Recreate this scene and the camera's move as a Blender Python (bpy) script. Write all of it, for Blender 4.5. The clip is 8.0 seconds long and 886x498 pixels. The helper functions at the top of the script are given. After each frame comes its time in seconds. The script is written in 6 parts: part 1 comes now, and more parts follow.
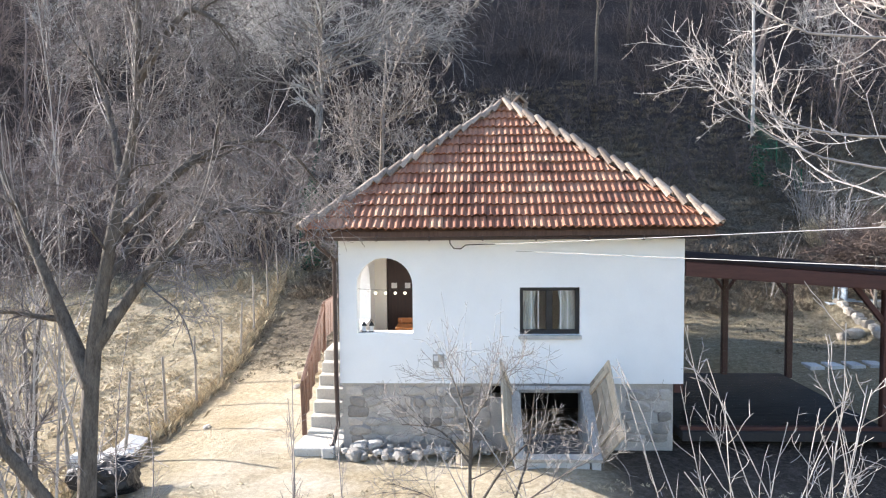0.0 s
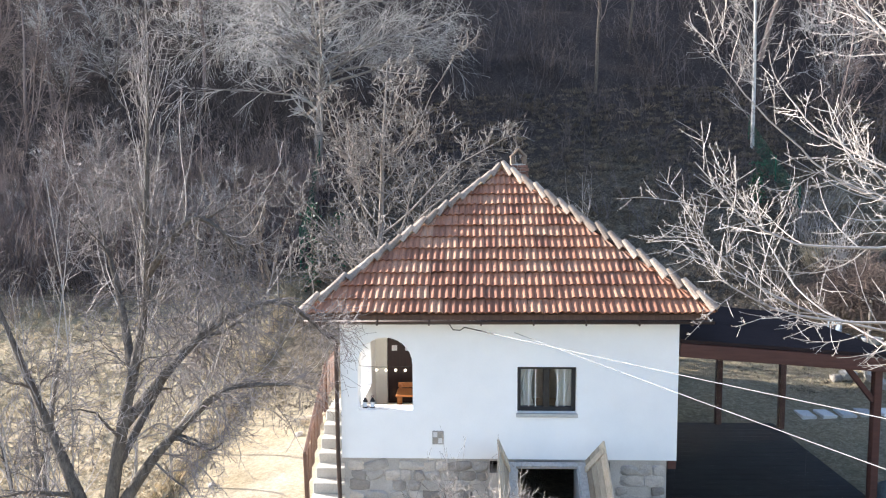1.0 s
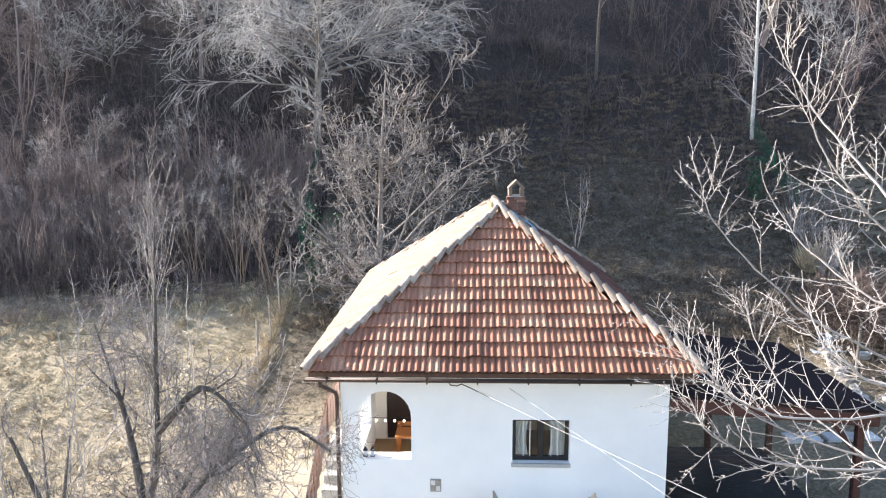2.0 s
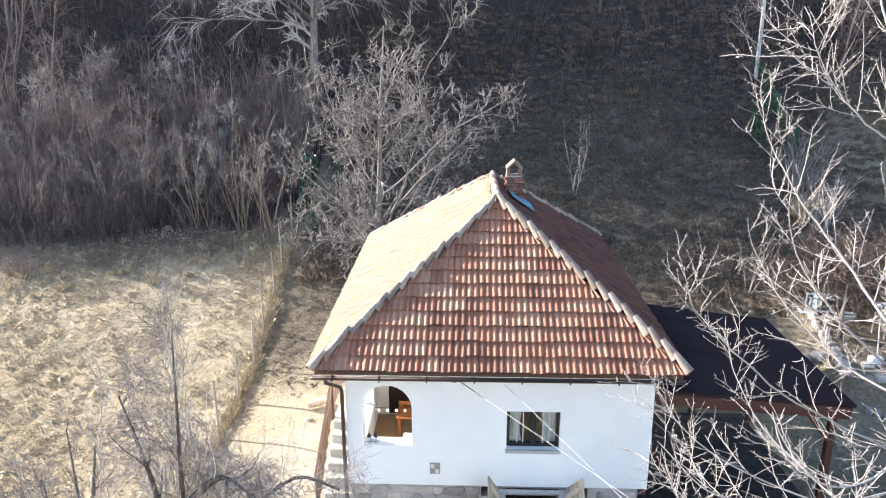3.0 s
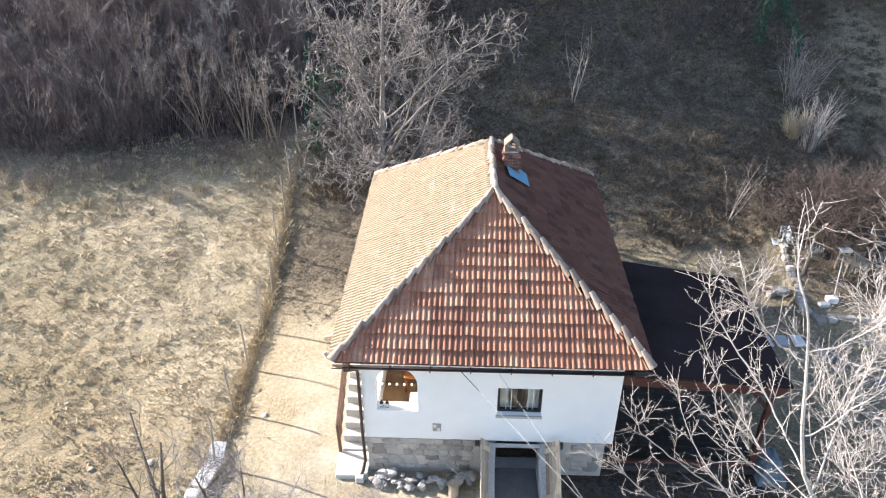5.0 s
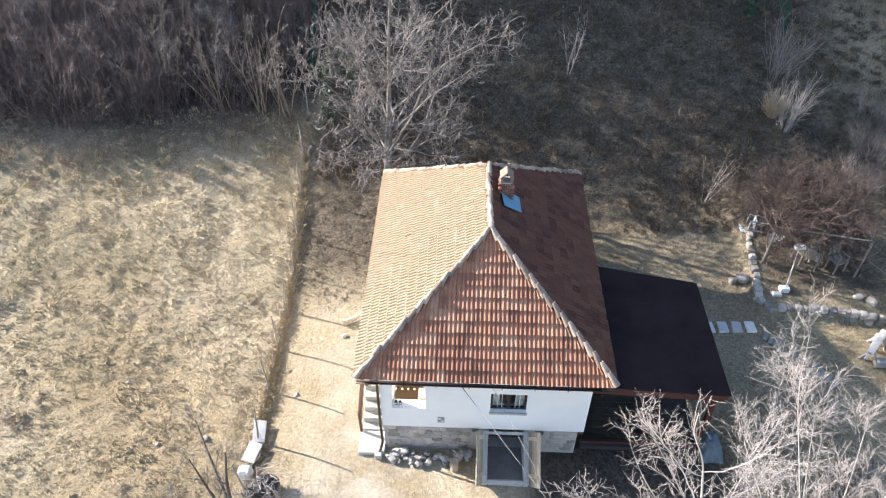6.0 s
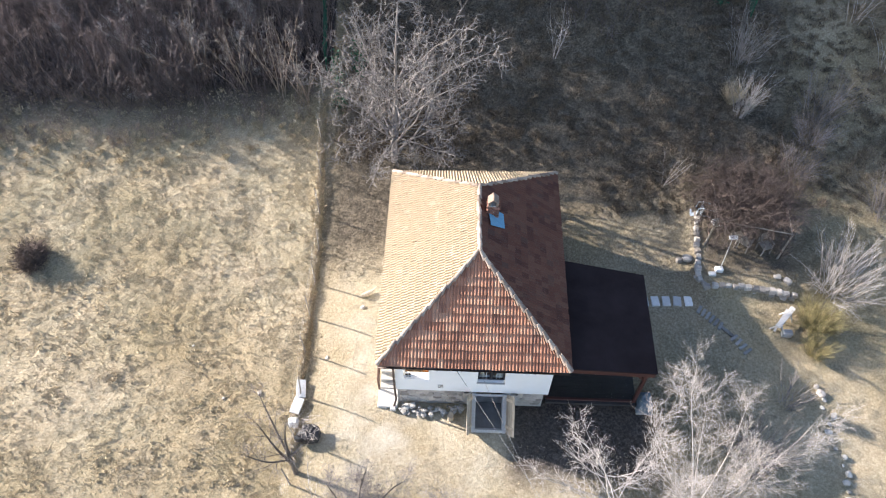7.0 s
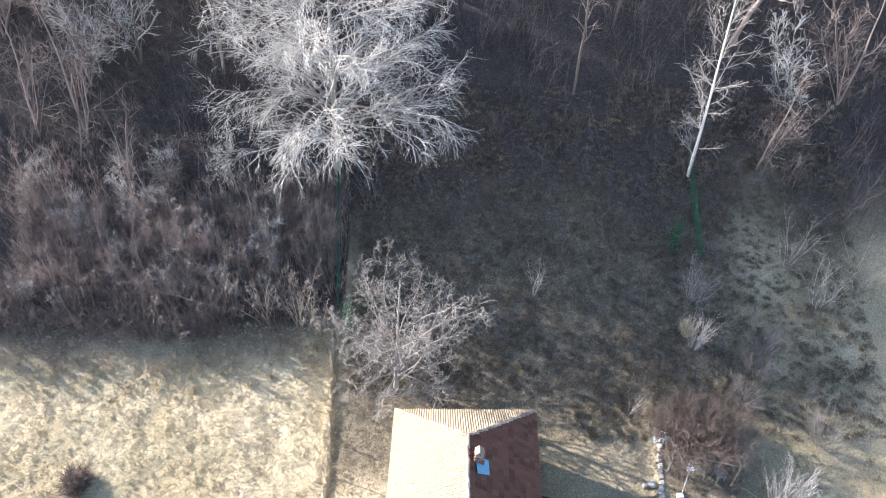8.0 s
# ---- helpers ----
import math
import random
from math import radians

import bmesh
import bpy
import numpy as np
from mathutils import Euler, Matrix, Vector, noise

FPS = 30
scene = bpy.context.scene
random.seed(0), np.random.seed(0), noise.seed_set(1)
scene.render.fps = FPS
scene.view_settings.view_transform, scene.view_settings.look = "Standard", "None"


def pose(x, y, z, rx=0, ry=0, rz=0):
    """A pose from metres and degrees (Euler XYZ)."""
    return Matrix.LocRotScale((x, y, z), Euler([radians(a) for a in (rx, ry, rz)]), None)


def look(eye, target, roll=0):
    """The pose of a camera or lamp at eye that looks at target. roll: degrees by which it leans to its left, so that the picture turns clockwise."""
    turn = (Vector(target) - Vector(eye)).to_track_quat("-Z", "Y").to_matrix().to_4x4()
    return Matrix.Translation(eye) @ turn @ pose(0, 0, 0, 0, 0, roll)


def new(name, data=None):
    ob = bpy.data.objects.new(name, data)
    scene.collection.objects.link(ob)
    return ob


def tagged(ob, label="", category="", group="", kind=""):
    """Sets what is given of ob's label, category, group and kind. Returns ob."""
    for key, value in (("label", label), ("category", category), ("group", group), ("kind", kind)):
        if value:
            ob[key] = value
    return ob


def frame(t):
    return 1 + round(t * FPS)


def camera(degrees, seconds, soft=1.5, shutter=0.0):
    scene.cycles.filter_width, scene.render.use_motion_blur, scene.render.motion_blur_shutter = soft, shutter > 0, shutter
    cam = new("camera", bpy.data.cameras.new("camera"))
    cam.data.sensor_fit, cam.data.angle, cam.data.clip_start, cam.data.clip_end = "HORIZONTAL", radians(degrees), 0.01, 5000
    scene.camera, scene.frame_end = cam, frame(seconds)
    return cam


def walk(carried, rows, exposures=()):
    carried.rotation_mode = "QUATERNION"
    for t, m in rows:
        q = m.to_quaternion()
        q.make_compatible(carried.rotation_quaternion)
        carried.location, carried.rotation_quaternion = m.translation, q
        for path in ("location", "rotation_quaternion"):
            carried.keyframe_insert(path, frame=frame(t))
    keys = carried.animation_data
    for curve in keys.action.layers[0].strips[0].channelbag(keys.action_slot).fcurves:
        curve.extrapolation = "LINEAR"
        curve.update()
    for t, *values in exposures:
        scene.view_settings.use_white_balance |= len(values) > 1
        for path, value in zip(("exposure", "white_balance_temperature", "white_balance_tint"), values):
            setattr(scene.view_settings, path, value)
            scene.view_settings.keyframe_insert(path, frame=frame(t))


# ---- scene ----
cam = camera(64.4, 8.0, soft=1.15)
METRES, EYE, TILT, LEAN, TURN = 27.0, 3.7, -3.0, 0.4, 2.2
ROWS = [
    (0.0, 0.0, 0.0, 0.0, -0.0, 0.0, -0.0),
    (0.5, -0.0, -0.0026, 0.0306, 0.01, -0.9, -0.04),
    (1.0, 0.0002, -0.006, 0.0608, -0.01, -1.96, -0.07),
    (1.5, 0.0006, -0.0088, 0.091, -0.04, -3.14, -0.12),
    (3.0, 0.001, -0.0136, 0.1833, -0.12, -13.29, -0.22),
    (3.5, 0.0004, -0.0149, 0.2148, -0.13, -17.65, -0.29),
    (4.0, 0.0, -0.0153, 0.2455, -0.11, -21.87, -0.33),
    (4.5, -0.0002, -0.0163, 0.2771, -0.11, -26.16, -0.4),
    (6.0, -0.0081, -0.0284, 0.4879, -0.13, -38.2, -0.68),
    (6.5, -0.0108, -0.0398, 0.6119, -0.16, -48.44, -0.81),
    (7.0, -0.0133, -0.0509, 0.7349, -0.18, -49.22, -0.9),
    (7.5, -0.0118, -0.055, 0.8663, -0.18, -49.27, -0.89),
    (8.0, -0.0085, -0.0557, 0.9976, -0.29, -38.85, -0.8),
]
EXPOSURES = [(0.0, 1.76, 6250, 13), (1.5, 1.88, 6250, 13), (3.5, 1.95, 6300, 13), (4.5, 1.83, 6350, 13), (6.5, 1.65, 6400, 14), (7.4, 1.7, 6350, 13), (8.0, 2.28, 6250, 12)]
walk(cam, [(t, pose(0, 0, EYE, TILT, LEAN, TURN) @ pose(METRES * x, METRES * y, METRES * z, 90 + pitch, roll, yaw)) for t, x, y, z, yaw, pitch, roll in ROWS], EXPOSURES)

# ---- light ----
TO_SUN = Vector((-0.863, 0.326, 0.388)).normalized()
world = bpy.data.worlds.new("world")
scene.world = world
world.use_nodes = True
wn, wl = world.node_tree.nodes, world.node_tree.links
sky = wn.new("ShaderNodeTexSky")
sky.sky_type = "NISHITA"
sky.sun_disc = False
sky.sun_elevation = math.asin(TO_SUN.z)
sky.sun_rotation = math.atan2(TO_SUN.x, TO_SUN.y)
sky.altitude = 600
wl.new(sky.outputs[0], wn["Background"].inputs[0])
wn["Background"].inputs[1].default_value = 0.12
sun_data = bpy.data.lights.new("sun", "SUN")
sun_data.energy = 5.0
sun_data.angle = radians(0.55)
sun_data.color = (1.0, 0.93, 0.83)
sun = new("sun", sun_data)
sun.matrix_basis = look(TO_SUN * 60, (0, 0, 0))


# ---- materials ----
def ramp(nt, fac, stops):
    r = nt.nodes.new("ShaderNodeValToRGB")
    el = r.color_ramp.elements
    while len(el) < len(stops):
        el.new(0.5)
    for e, (p, c) in zip(el, stops):
        e.position, e.color = p, (*c, 1)
    nt.links.new(fac, r.inputs[0])
    return r.outputs[0]


def mixc(nt, fac, a, b, mode="MIX"):
    m = nt.nodes.new("ShaderNodeMix")
    m.data_type, m.blend_type = "RGBA", mode
    for sock, val in ((m.inputs[0], fac), (m.inputs[6], a), (m.inputs[7], b)):
        if isinstance(val, (int, float)):
            sock.default_value = val
        elif isinstance(val, tuple):
            sock.default_value = (*val, 1)
        else:
            nt.links.new(val, sock)
    return m.outputs[2]


def noise_tex(nt, scale, detail=4, rough=0.6, stretch=None):
    n = nt.nodes.new("ShaderNodeTexNoise")
    n.inputs["Scale"].default_value, n.inputs["Detail"].default_value, n.inputs["Roughness"].default_value = scale, detail, rough
    g = nt.nodes.new("ShaderNodeNewGeometry")
    src = g.outputs["Position"]
    if stretch:
        mp = nt.nodes.new("ShaderNodeMapping")
        mp.inputs["Scale"].default_value = stretch
        nt.links.new(src, mp.inputs[0])
        src = mp.outputs[0]
    nt.links.new(src, n.inputs["Vector"])
    return n.outputs["Fac"]


def island(nt):
    return nt.nodes.new("ShaderNodeNewGeometry").outputs["Random Per Island"]


def obj_random(nt):
    return nt.nodes.new("ShaderNodeObjectInfo").outputs["Random"]


def material(name, rough=0.8, metal=0.0, spec=0.4):
    m = bpy.data.materials.new(name)
    m.use_nodes = True
    b = m.node_tree.nodes["Principled BSDF"]
    b.inputs["Roughness"].default_value, b.inputs["Metallic"].default_value = rough, metal
    b.inputs["Specular IOR Level"].default_value = spec
    return m, m.node_tree, b


def bumped(nt, b, fac, strength=0.4, dist=0.02):
    n = nt.nodes.new("ShaderNodeBump")
    n.inputs["Strength"].default_value, n.inputs["Distance"].default_value = strength, dist
    nt.links.new(fac, n.inputs["Height"])
    nt.links.new(n.outputs[0], b.inputs["Normal"])


def simple(name, dark, light, scale=6.0, fine=60.0, rough=0.8, metal=0.0, bump=0.3, dist=0.01, stretch=None, vary=None, spec=0.4, grain=0.35):
    """Two colours mixed by coarse and fine noise, with a fine relief; vary: 'island' or 'object' for piece to piece change."""
    m, nt, b = material(name, rough, metal, spec)
    c = ramp(nt, noise_tex(nt, scale, 4, 0.65, stretch), [(0.3, dark), (0.7, light)])
    f = noise_tex(nt, fine, 3, 0.6, stretch)
    c = mixc(nt, grain, c, ramp(nt, f, [(0.3, tuple(v * 0.55 for v in dark)), (0.75, light)]))
    if vary:
        r = island(nt) if vary == "island" else obj_random(nt)
        c = mixc(nt, 1.0, c, ramp(nt, r, [(0.0, (0.55, 0.52, 0.5)), (0.5, (0.95, 0.95, 0.95)), (1.0, (1.3, 1.25, 1.2))]), "MULTIPLY")
    nt.links.new(c, b.inputs["Base Color"])
    if bump:
        bumped(nt, b, f, bump, dist)
    return m


MAT = {}
MAT["plaster"] = simple("white_plaster", (0.83, 0.835, 0.835), (0.91, 0.91, 0.905), 0.8, 40, 0.9, bump=0.06, dist=0.004, grain=0.05)
MAT["plaster_in"] = simple("porch_plaster", (0.8, 0.77, 0.69), (0.87, 0.84, 0.77), 1.5, 40, 0.9, bump=0.06, dist=0.004, grain=0.05)
MAT["stone"] = simple("plinth_stone", (0.36, 0.33, 0.3), (0.58, 0.54, 0.49), 5, 45, 0.9, bump=0.6, dist=0.02, vary="object")
MAT["mortar"] = simple("plinth_mortar", (0.4, 0.37, 0.335), (0.6, 0.56, 0.51), 3.5, 50, 0.95, bump=0.7, dist=0.02)
MAT["rubble"] = simple("rubble_stone", (0.28, 0.27, 0.25), (0.5, 0.48, 0.45), 6, 50, 0.9, bump=0.5, dist=0.02, vary="object")
MAT["wallstone"] = simple("garden_stone", (0.32, 0.295, 0.265), (0.54, 0.5, 0.45), 5, 40, 0.9, bump=0.6, dist=0.02, vary="object")
MAT["concrete"] = simple("concrete", (0.42, 0.41, 0.39), (0.6, 0.58, 0.55), 2.5, 50, 0.9, bump=0.3, dist=0.006)
MAT["slab"] = simple("pale_slab", (0.5, 0.5, 0.5), (0.68, 0.68, 0.67), 3, 40, 0.85, bump=0.3, dist=0.006, vary="object")
MAT["darkslab"] = simple("grey_slab", (0.2, 0.19, 0.18), (0.34, 0.33, 0.31), 3, 40, 0.85, bump=0.3, dist=0.006, vary="object")
MAT["steps"] = simple("worn_steps", (0.42, 0.4, 0.36), (0.6, 0.58, 0.53), 2.0, 45, 0.9, bump=0.3, dist=0.006)
MAT["brownwood"] = simple("brown_stained_wood", (0.09, 0.045, 0.03), (0.2, 0.11, 0.075), 3, 40, 0.6, stretch=(8, 8, 0.8), bump=0.4, dist=0.006)
MAT["redbeam"] = simple("red_brown_beam", (0.055, 0.02, 0.016), (0.1, 0.038, 0.03), 3, 40, 0.6, stretch=(0.8, 8, 8), bump=0.3, dist=0.005)
MAT["darkdoor"] = simple("dark_brown_door", (0.02, 0.01, 0.008), (0.045, 0.02, 0.015), 3, 40, 0.5, stretch=(8, 8, 0.7), bump=0.2)
MAT["paleboard"] = simple("weathered_board", (0.36, 0.29, 0.21), (0.62, 0.53, 0.41), 3, 30, 0.85, stretch=(9, 2, 1.5), bump=0.5, dist=0.006, vary="object")
MAT["greywood"] = simple("silvered_wood", (0.34, 0.32, 0.3), (0.62, 0.6, 0.57), 4, 40, 0.85, stretch=(6, 6, 1), bump=0.4, dist=0.006)
MAT["postwood"] = simple("fence_post_wood", (0.22, 0.19, 0.16), (0.4, 0.36, 0.31), 5, 40, 0.9, stretch=(6, 6, 0.8), bump=0.5, dist=0.008)
MAT["orangewood"] = simple("orange_varnished_wood", (0.4, 0.14, 0.04), (0.55, 0.22, 0.07), 4, 40, 0.35, stretch=(1, 9, 9), bump=0.2)
MAT["floorwood"] = simple("porch_floor_wood", (0.36, 0.22, 0.11), (0.52, 0.36, 0.2), 3, 40, 0.5, stretch=(9, 1, 9), bump=0.3)
MAT["gutter"] = simple("brown_gutter_metal", (0.05, 0.035, 0.03), (0.1, 0.07, 0.06), 4, 60, 0.45, metal=0.3, bump=0.1)
MAT["fascia"] = simple("pale_fascia_board", (0.42, 0.39, 0.35), (0.6, 0.57, 0.52), 3, 40, 0.8, stretch=(1, 8, 8), bump=0.3)
MAT["felt"] = simple("dark_roofing_felt", (0.022, 0.015, 0.015), (0.04, 0.029, 0.029), 1.2, 90, 1.0, bump=0.5, dist=0.004, spec=0.1)
MAT["blackframe"] = simple("black_window_frame", (0.012, 0.012, 0.014), (0.03, 0.03, 0.033), 5, 60, 0.4, bump=0.1)
MAT["white"] = simple("white_plastic", (0.66, 0.67, 0.69), (0.8, 0.8, 0.8), 5, 60, 0.45, bump=0.05)
MAT["bluewhite"] = simple("pale_blue_plastic", (0.38, 0.47, 0.58), (0.55, 0.62, 0.7), 4, 60, 0.45, bump=0.05)
MAT["blue"] = simple("blue_flashing", (0.11, 0.28, 0.41), (0.2, 0.4, 0.53), 5, 50, 0.6, metal=0.0, bump=0.1)
MAT["tarp"] = simple("grey_blue_tarp", (0.08, 0.11, 0.14), (0.19, 0.24, 0.27), 5, 40, 0.6, bump=0.6, dist=0.03)
MAT["black"] = simple("black_plastic", (0.01, 0.01, 0.012), (0.03, 0.03, 0.032), 8, 60, 0.4, bump=0.4, dist=0.02)
MAT["sack"] = simple("pale_sack", (0.5, 0.5, 0.5), (0.74, 0.74, 0.72), 5, 60, 0.8, bump=0.5, dist=0.02)
MAT["brick"] = simple("chimney_brick", (0.2, 0.09, 0.065), (0.36, 0.19, 0.14), 7, 60, 0.9, bump=0.5, dist=0.008, vary="object")
MAT["curtain"] = simple("white_curtain", (0.72, 0.7, 0.66), (0.86, 0.85, 0.81), 5, 60, 0.9, stretch=(14, 14, 1), bump=0.3)
MAT["dark_in"] = simple("cellar_shade_dark", (0.03, 0.025, 0.02), (0.07, 0.06, 0.05), 3, 40, 0.9, bump=0.2)
MAT["wire"] = simple("grey_cable", (0.22, 0.22, 0.22), (0.34, 0.34, 0.34), 5, 60, 0.5, bump=0)
# Deck kept near-black, so the canopy's shade sits in its colour.
MAT["deck"] = simple("shade_dark_deck", (0.028, 0.024, 0.023), (0.055, 0.048, 0.046), 2, 40, 0.85, bump=0.3, dist=0.005)
MAT["greenmesh"] = simple("green_fence_mesh", (0.006, 0.06, 0.034), (0.014, 0.115, 0.063), 5, 60, 0.7, bump=0.1)
MAT["steel"] = simple("galvanised_wire", (0.3, 0.3, 0.3), (0.45, 0.45, 0.44), 5, 60, 0.4, metal=0.7, bump=0)
MAT["bark"] = simple("grey_bark", (0.17, 0.15, 0.135), (0.38, 0.34, 0.31), 5, 50, 0.95, stretch=(3, 3, 0.8), bump=0.8, dist=0.02)
MAT["darkbark"] = simple("dark_bark", (0.045, 0.037, 0.032), (0.23, 0.195, 0.165), 9, 45, 0.95, stretch=(3, 3, 0.8), bump=0.8, dist=0.02)
MAT["twig"] = simple("pale_grey_twigs", (0.34, 0.31, 0.29), (0.57, 0.53, 0.5), 3, 30, 0.8, bump=0.2, vary="island")
MAT["twigdark"] = simple("brown_grey_twigs", (0.105, 0.092, 0.089), (0.38, 0.343, 0.33), 1.2, 30, 0.9, bump=0.2, vary="island")
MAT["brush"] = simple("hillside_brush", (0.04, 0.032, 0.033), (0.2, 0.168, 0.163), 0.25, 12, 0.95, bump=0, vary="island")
MAT["twigmid"] = simple("grey_walnut_twigs", (0.2, 0.183, 0.175), (0.42, 0.388, 0.365), 3, 30, 0.8, bump=0.2, vary="island")
MAT["walnut"] = simple("walnut_bark", (0.1, 0.091, 0.088), (0.31, 0.287, 0.274), 3, 30, 0.8, bump=0.2, vary="island")
MAT["twigpale"] = simple("silver_grey_twigs", (0.42, 0.395, 0.375), (0.68, 0.65, 0.62), 3, 30, 0.8, bump=0.2, vary="island")
MAT["scrub"] = simple("reddish_brown_scrub", (0.12, 0.09, 0.084), (0.36, 0.29, 0.268), 0.5, 30, 0.9, bump=0, vary="island")
MAT["vine"] = simple("brown_vine", (0.06, 0.045, 0.038), (0.18, 0.137, 0.118), 2, 30, 0.9, bump=0, vary="island")
MAT["hazelbark"] = simple("tan_hazel_bark", (0.2, 0.15, 0.11), (0.4, 0.32, 0.245), 4, 40, 0.9, stretch=(2, 2, 0.8), bump=0.3)
MAT["birch"] = simple("birch_bark", (0.36, 0.34, 0.32), (0.72, 0.7, 0.67), 5, 30, 0.8, stretch=(1, 1, 3), bump=0.4, dist=0.01)
MAT["broom"] = simple("yellow_green_twigs", (0.2, 0.17, 0.075), (0.42, 0.36, 0.18), 2, 30, 0.8, bump=0, vary="island")
MAT["ivy"] = simple("dark_ivy_leaf", (0.008, 0.05, 0.022), (0.02, 0.11, 0.05), 3, 40, 0.5, bump=0, vary="island")
MAT["straw"] = simple("dry_grass_blades", (0.4, 0.33, 0.215), (0.62, 0.535, 0.385), 0.5, 14, 0.9, bump=0, vary="island")
# Both grasses are coloured darker to stand in for shade behind the house.
MAT["lawnblade"] = simple("shade_darkened_lawn_blades", (0.085, 0.073, 0.053), (0.27, 0.23, 0.17), 0.6, 14, 0.9, bump=0, vary="island")
MAT["slopeblade"] = simple("shade_darkened_slope_grass", (0.07, 0.057, 0.043), (0.28, 0.225, 0.165), 0.6, 14, 0.9, bump=0, vary="island")
MAT["weeds"] = simple("dry_weeds", (0.4, 0.33, 0.22), (0.64, 0.55, 0.39), 1.0, 20, 0.9, bump=0, vary="island")


def tile_material(name, vary, lichen=0.0, tone=1.0, rough=0.75, spec=0.35):
    m, nt, b = material(name, rough, 0, spec)
    r = island(nt) if vary == "island" else obj_random(nt)
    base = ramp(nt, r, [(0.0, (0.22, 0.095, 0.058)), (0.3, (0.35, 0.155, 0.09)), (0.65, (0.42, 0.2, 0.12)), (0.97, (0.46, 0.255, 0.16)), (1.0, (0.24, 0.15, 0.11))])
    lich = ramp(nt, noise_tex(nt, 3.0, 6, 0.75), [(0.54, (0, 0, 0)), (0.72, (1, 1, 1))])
    # A tone under 0.5 puts the right slope's shade into the colour.
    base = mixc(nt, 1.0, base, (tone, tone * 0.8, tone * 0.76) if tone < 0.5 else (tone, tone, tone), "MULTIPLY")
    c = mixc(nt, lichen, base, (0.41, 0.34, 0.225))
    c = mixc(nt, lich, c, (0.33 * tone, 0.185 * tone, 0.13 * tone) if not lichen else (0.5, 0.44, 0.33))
    spots = ramp(nt, noise_tex(nt, 22, 5, 0.7), [(0.56, (0, 0, 0)), (0.68, (1, 1, 1))])
    c = mixc(nt, spots, c, (0.16, 0.085, 0.065))
    nt.links.new(c, b.inputs["Base Color"])
    bumped(nt, b, noise_tex(nt, 60, 4, 0.7), 0.25, 0.004)
    return m


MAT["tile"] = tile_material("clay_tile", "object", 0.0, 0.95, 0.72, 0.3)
# Right slope: tiles darkened for the side turned away from the sun.
MAT["tiles"] = tile_material("clay_tiles_shaded_side", "island", 0.0, 0.3)
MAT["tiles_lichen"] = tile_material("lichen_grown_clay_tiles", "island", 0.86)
MAT["hood"] = simple("sooty_clay_hood", (0.18, 0.125, 0.095), (0.36, 0.27, 0.2), 6, 50, 0.9, bump=0.5, dist=0.01)
MAT["cap"] = simple("mortared_ridge_tile", (0.25, 0.19, 0.155), (0.5, 0.42, 0.34), 5, 40, 0.9, bump=0.5, dist=0.01, vary="object")

m, nt, b = material("window_glass", 0.02, 0, 0.5)
b.inputs["Transmission Weight"].default_value = 1.0
b.inputs["Base Color"].default_value = (0.9, 0.93, 0.92, 1)
MAT["glass"] = m
m, nt, b = material("clear_film", 0.03, 0, 0.4)
b.inputs["Transmission Weight"].default_value = 1.0
b.inputs["IOR"].default_value = 1.2
b.inputs["Base Color"].default_value = (0.93, 0.94, 0.92, 1)
bumped(nt, b, noise_tex(nt, 2.5, 2, 0.5), 0.12, 0.02)
MAT["film"] = m
m, nt, b = material("glowing_bulb", 0.3)
b.inputs["Base Color"].default_value = (0.9, 0.85, 0.75, 1)
b.inputs["Emission Color"].default_value = (1.0, 0.85, 0.6, 1)
b.inputs["Emission Strength"].default_value = 0.8
MAT["bulb"] = m


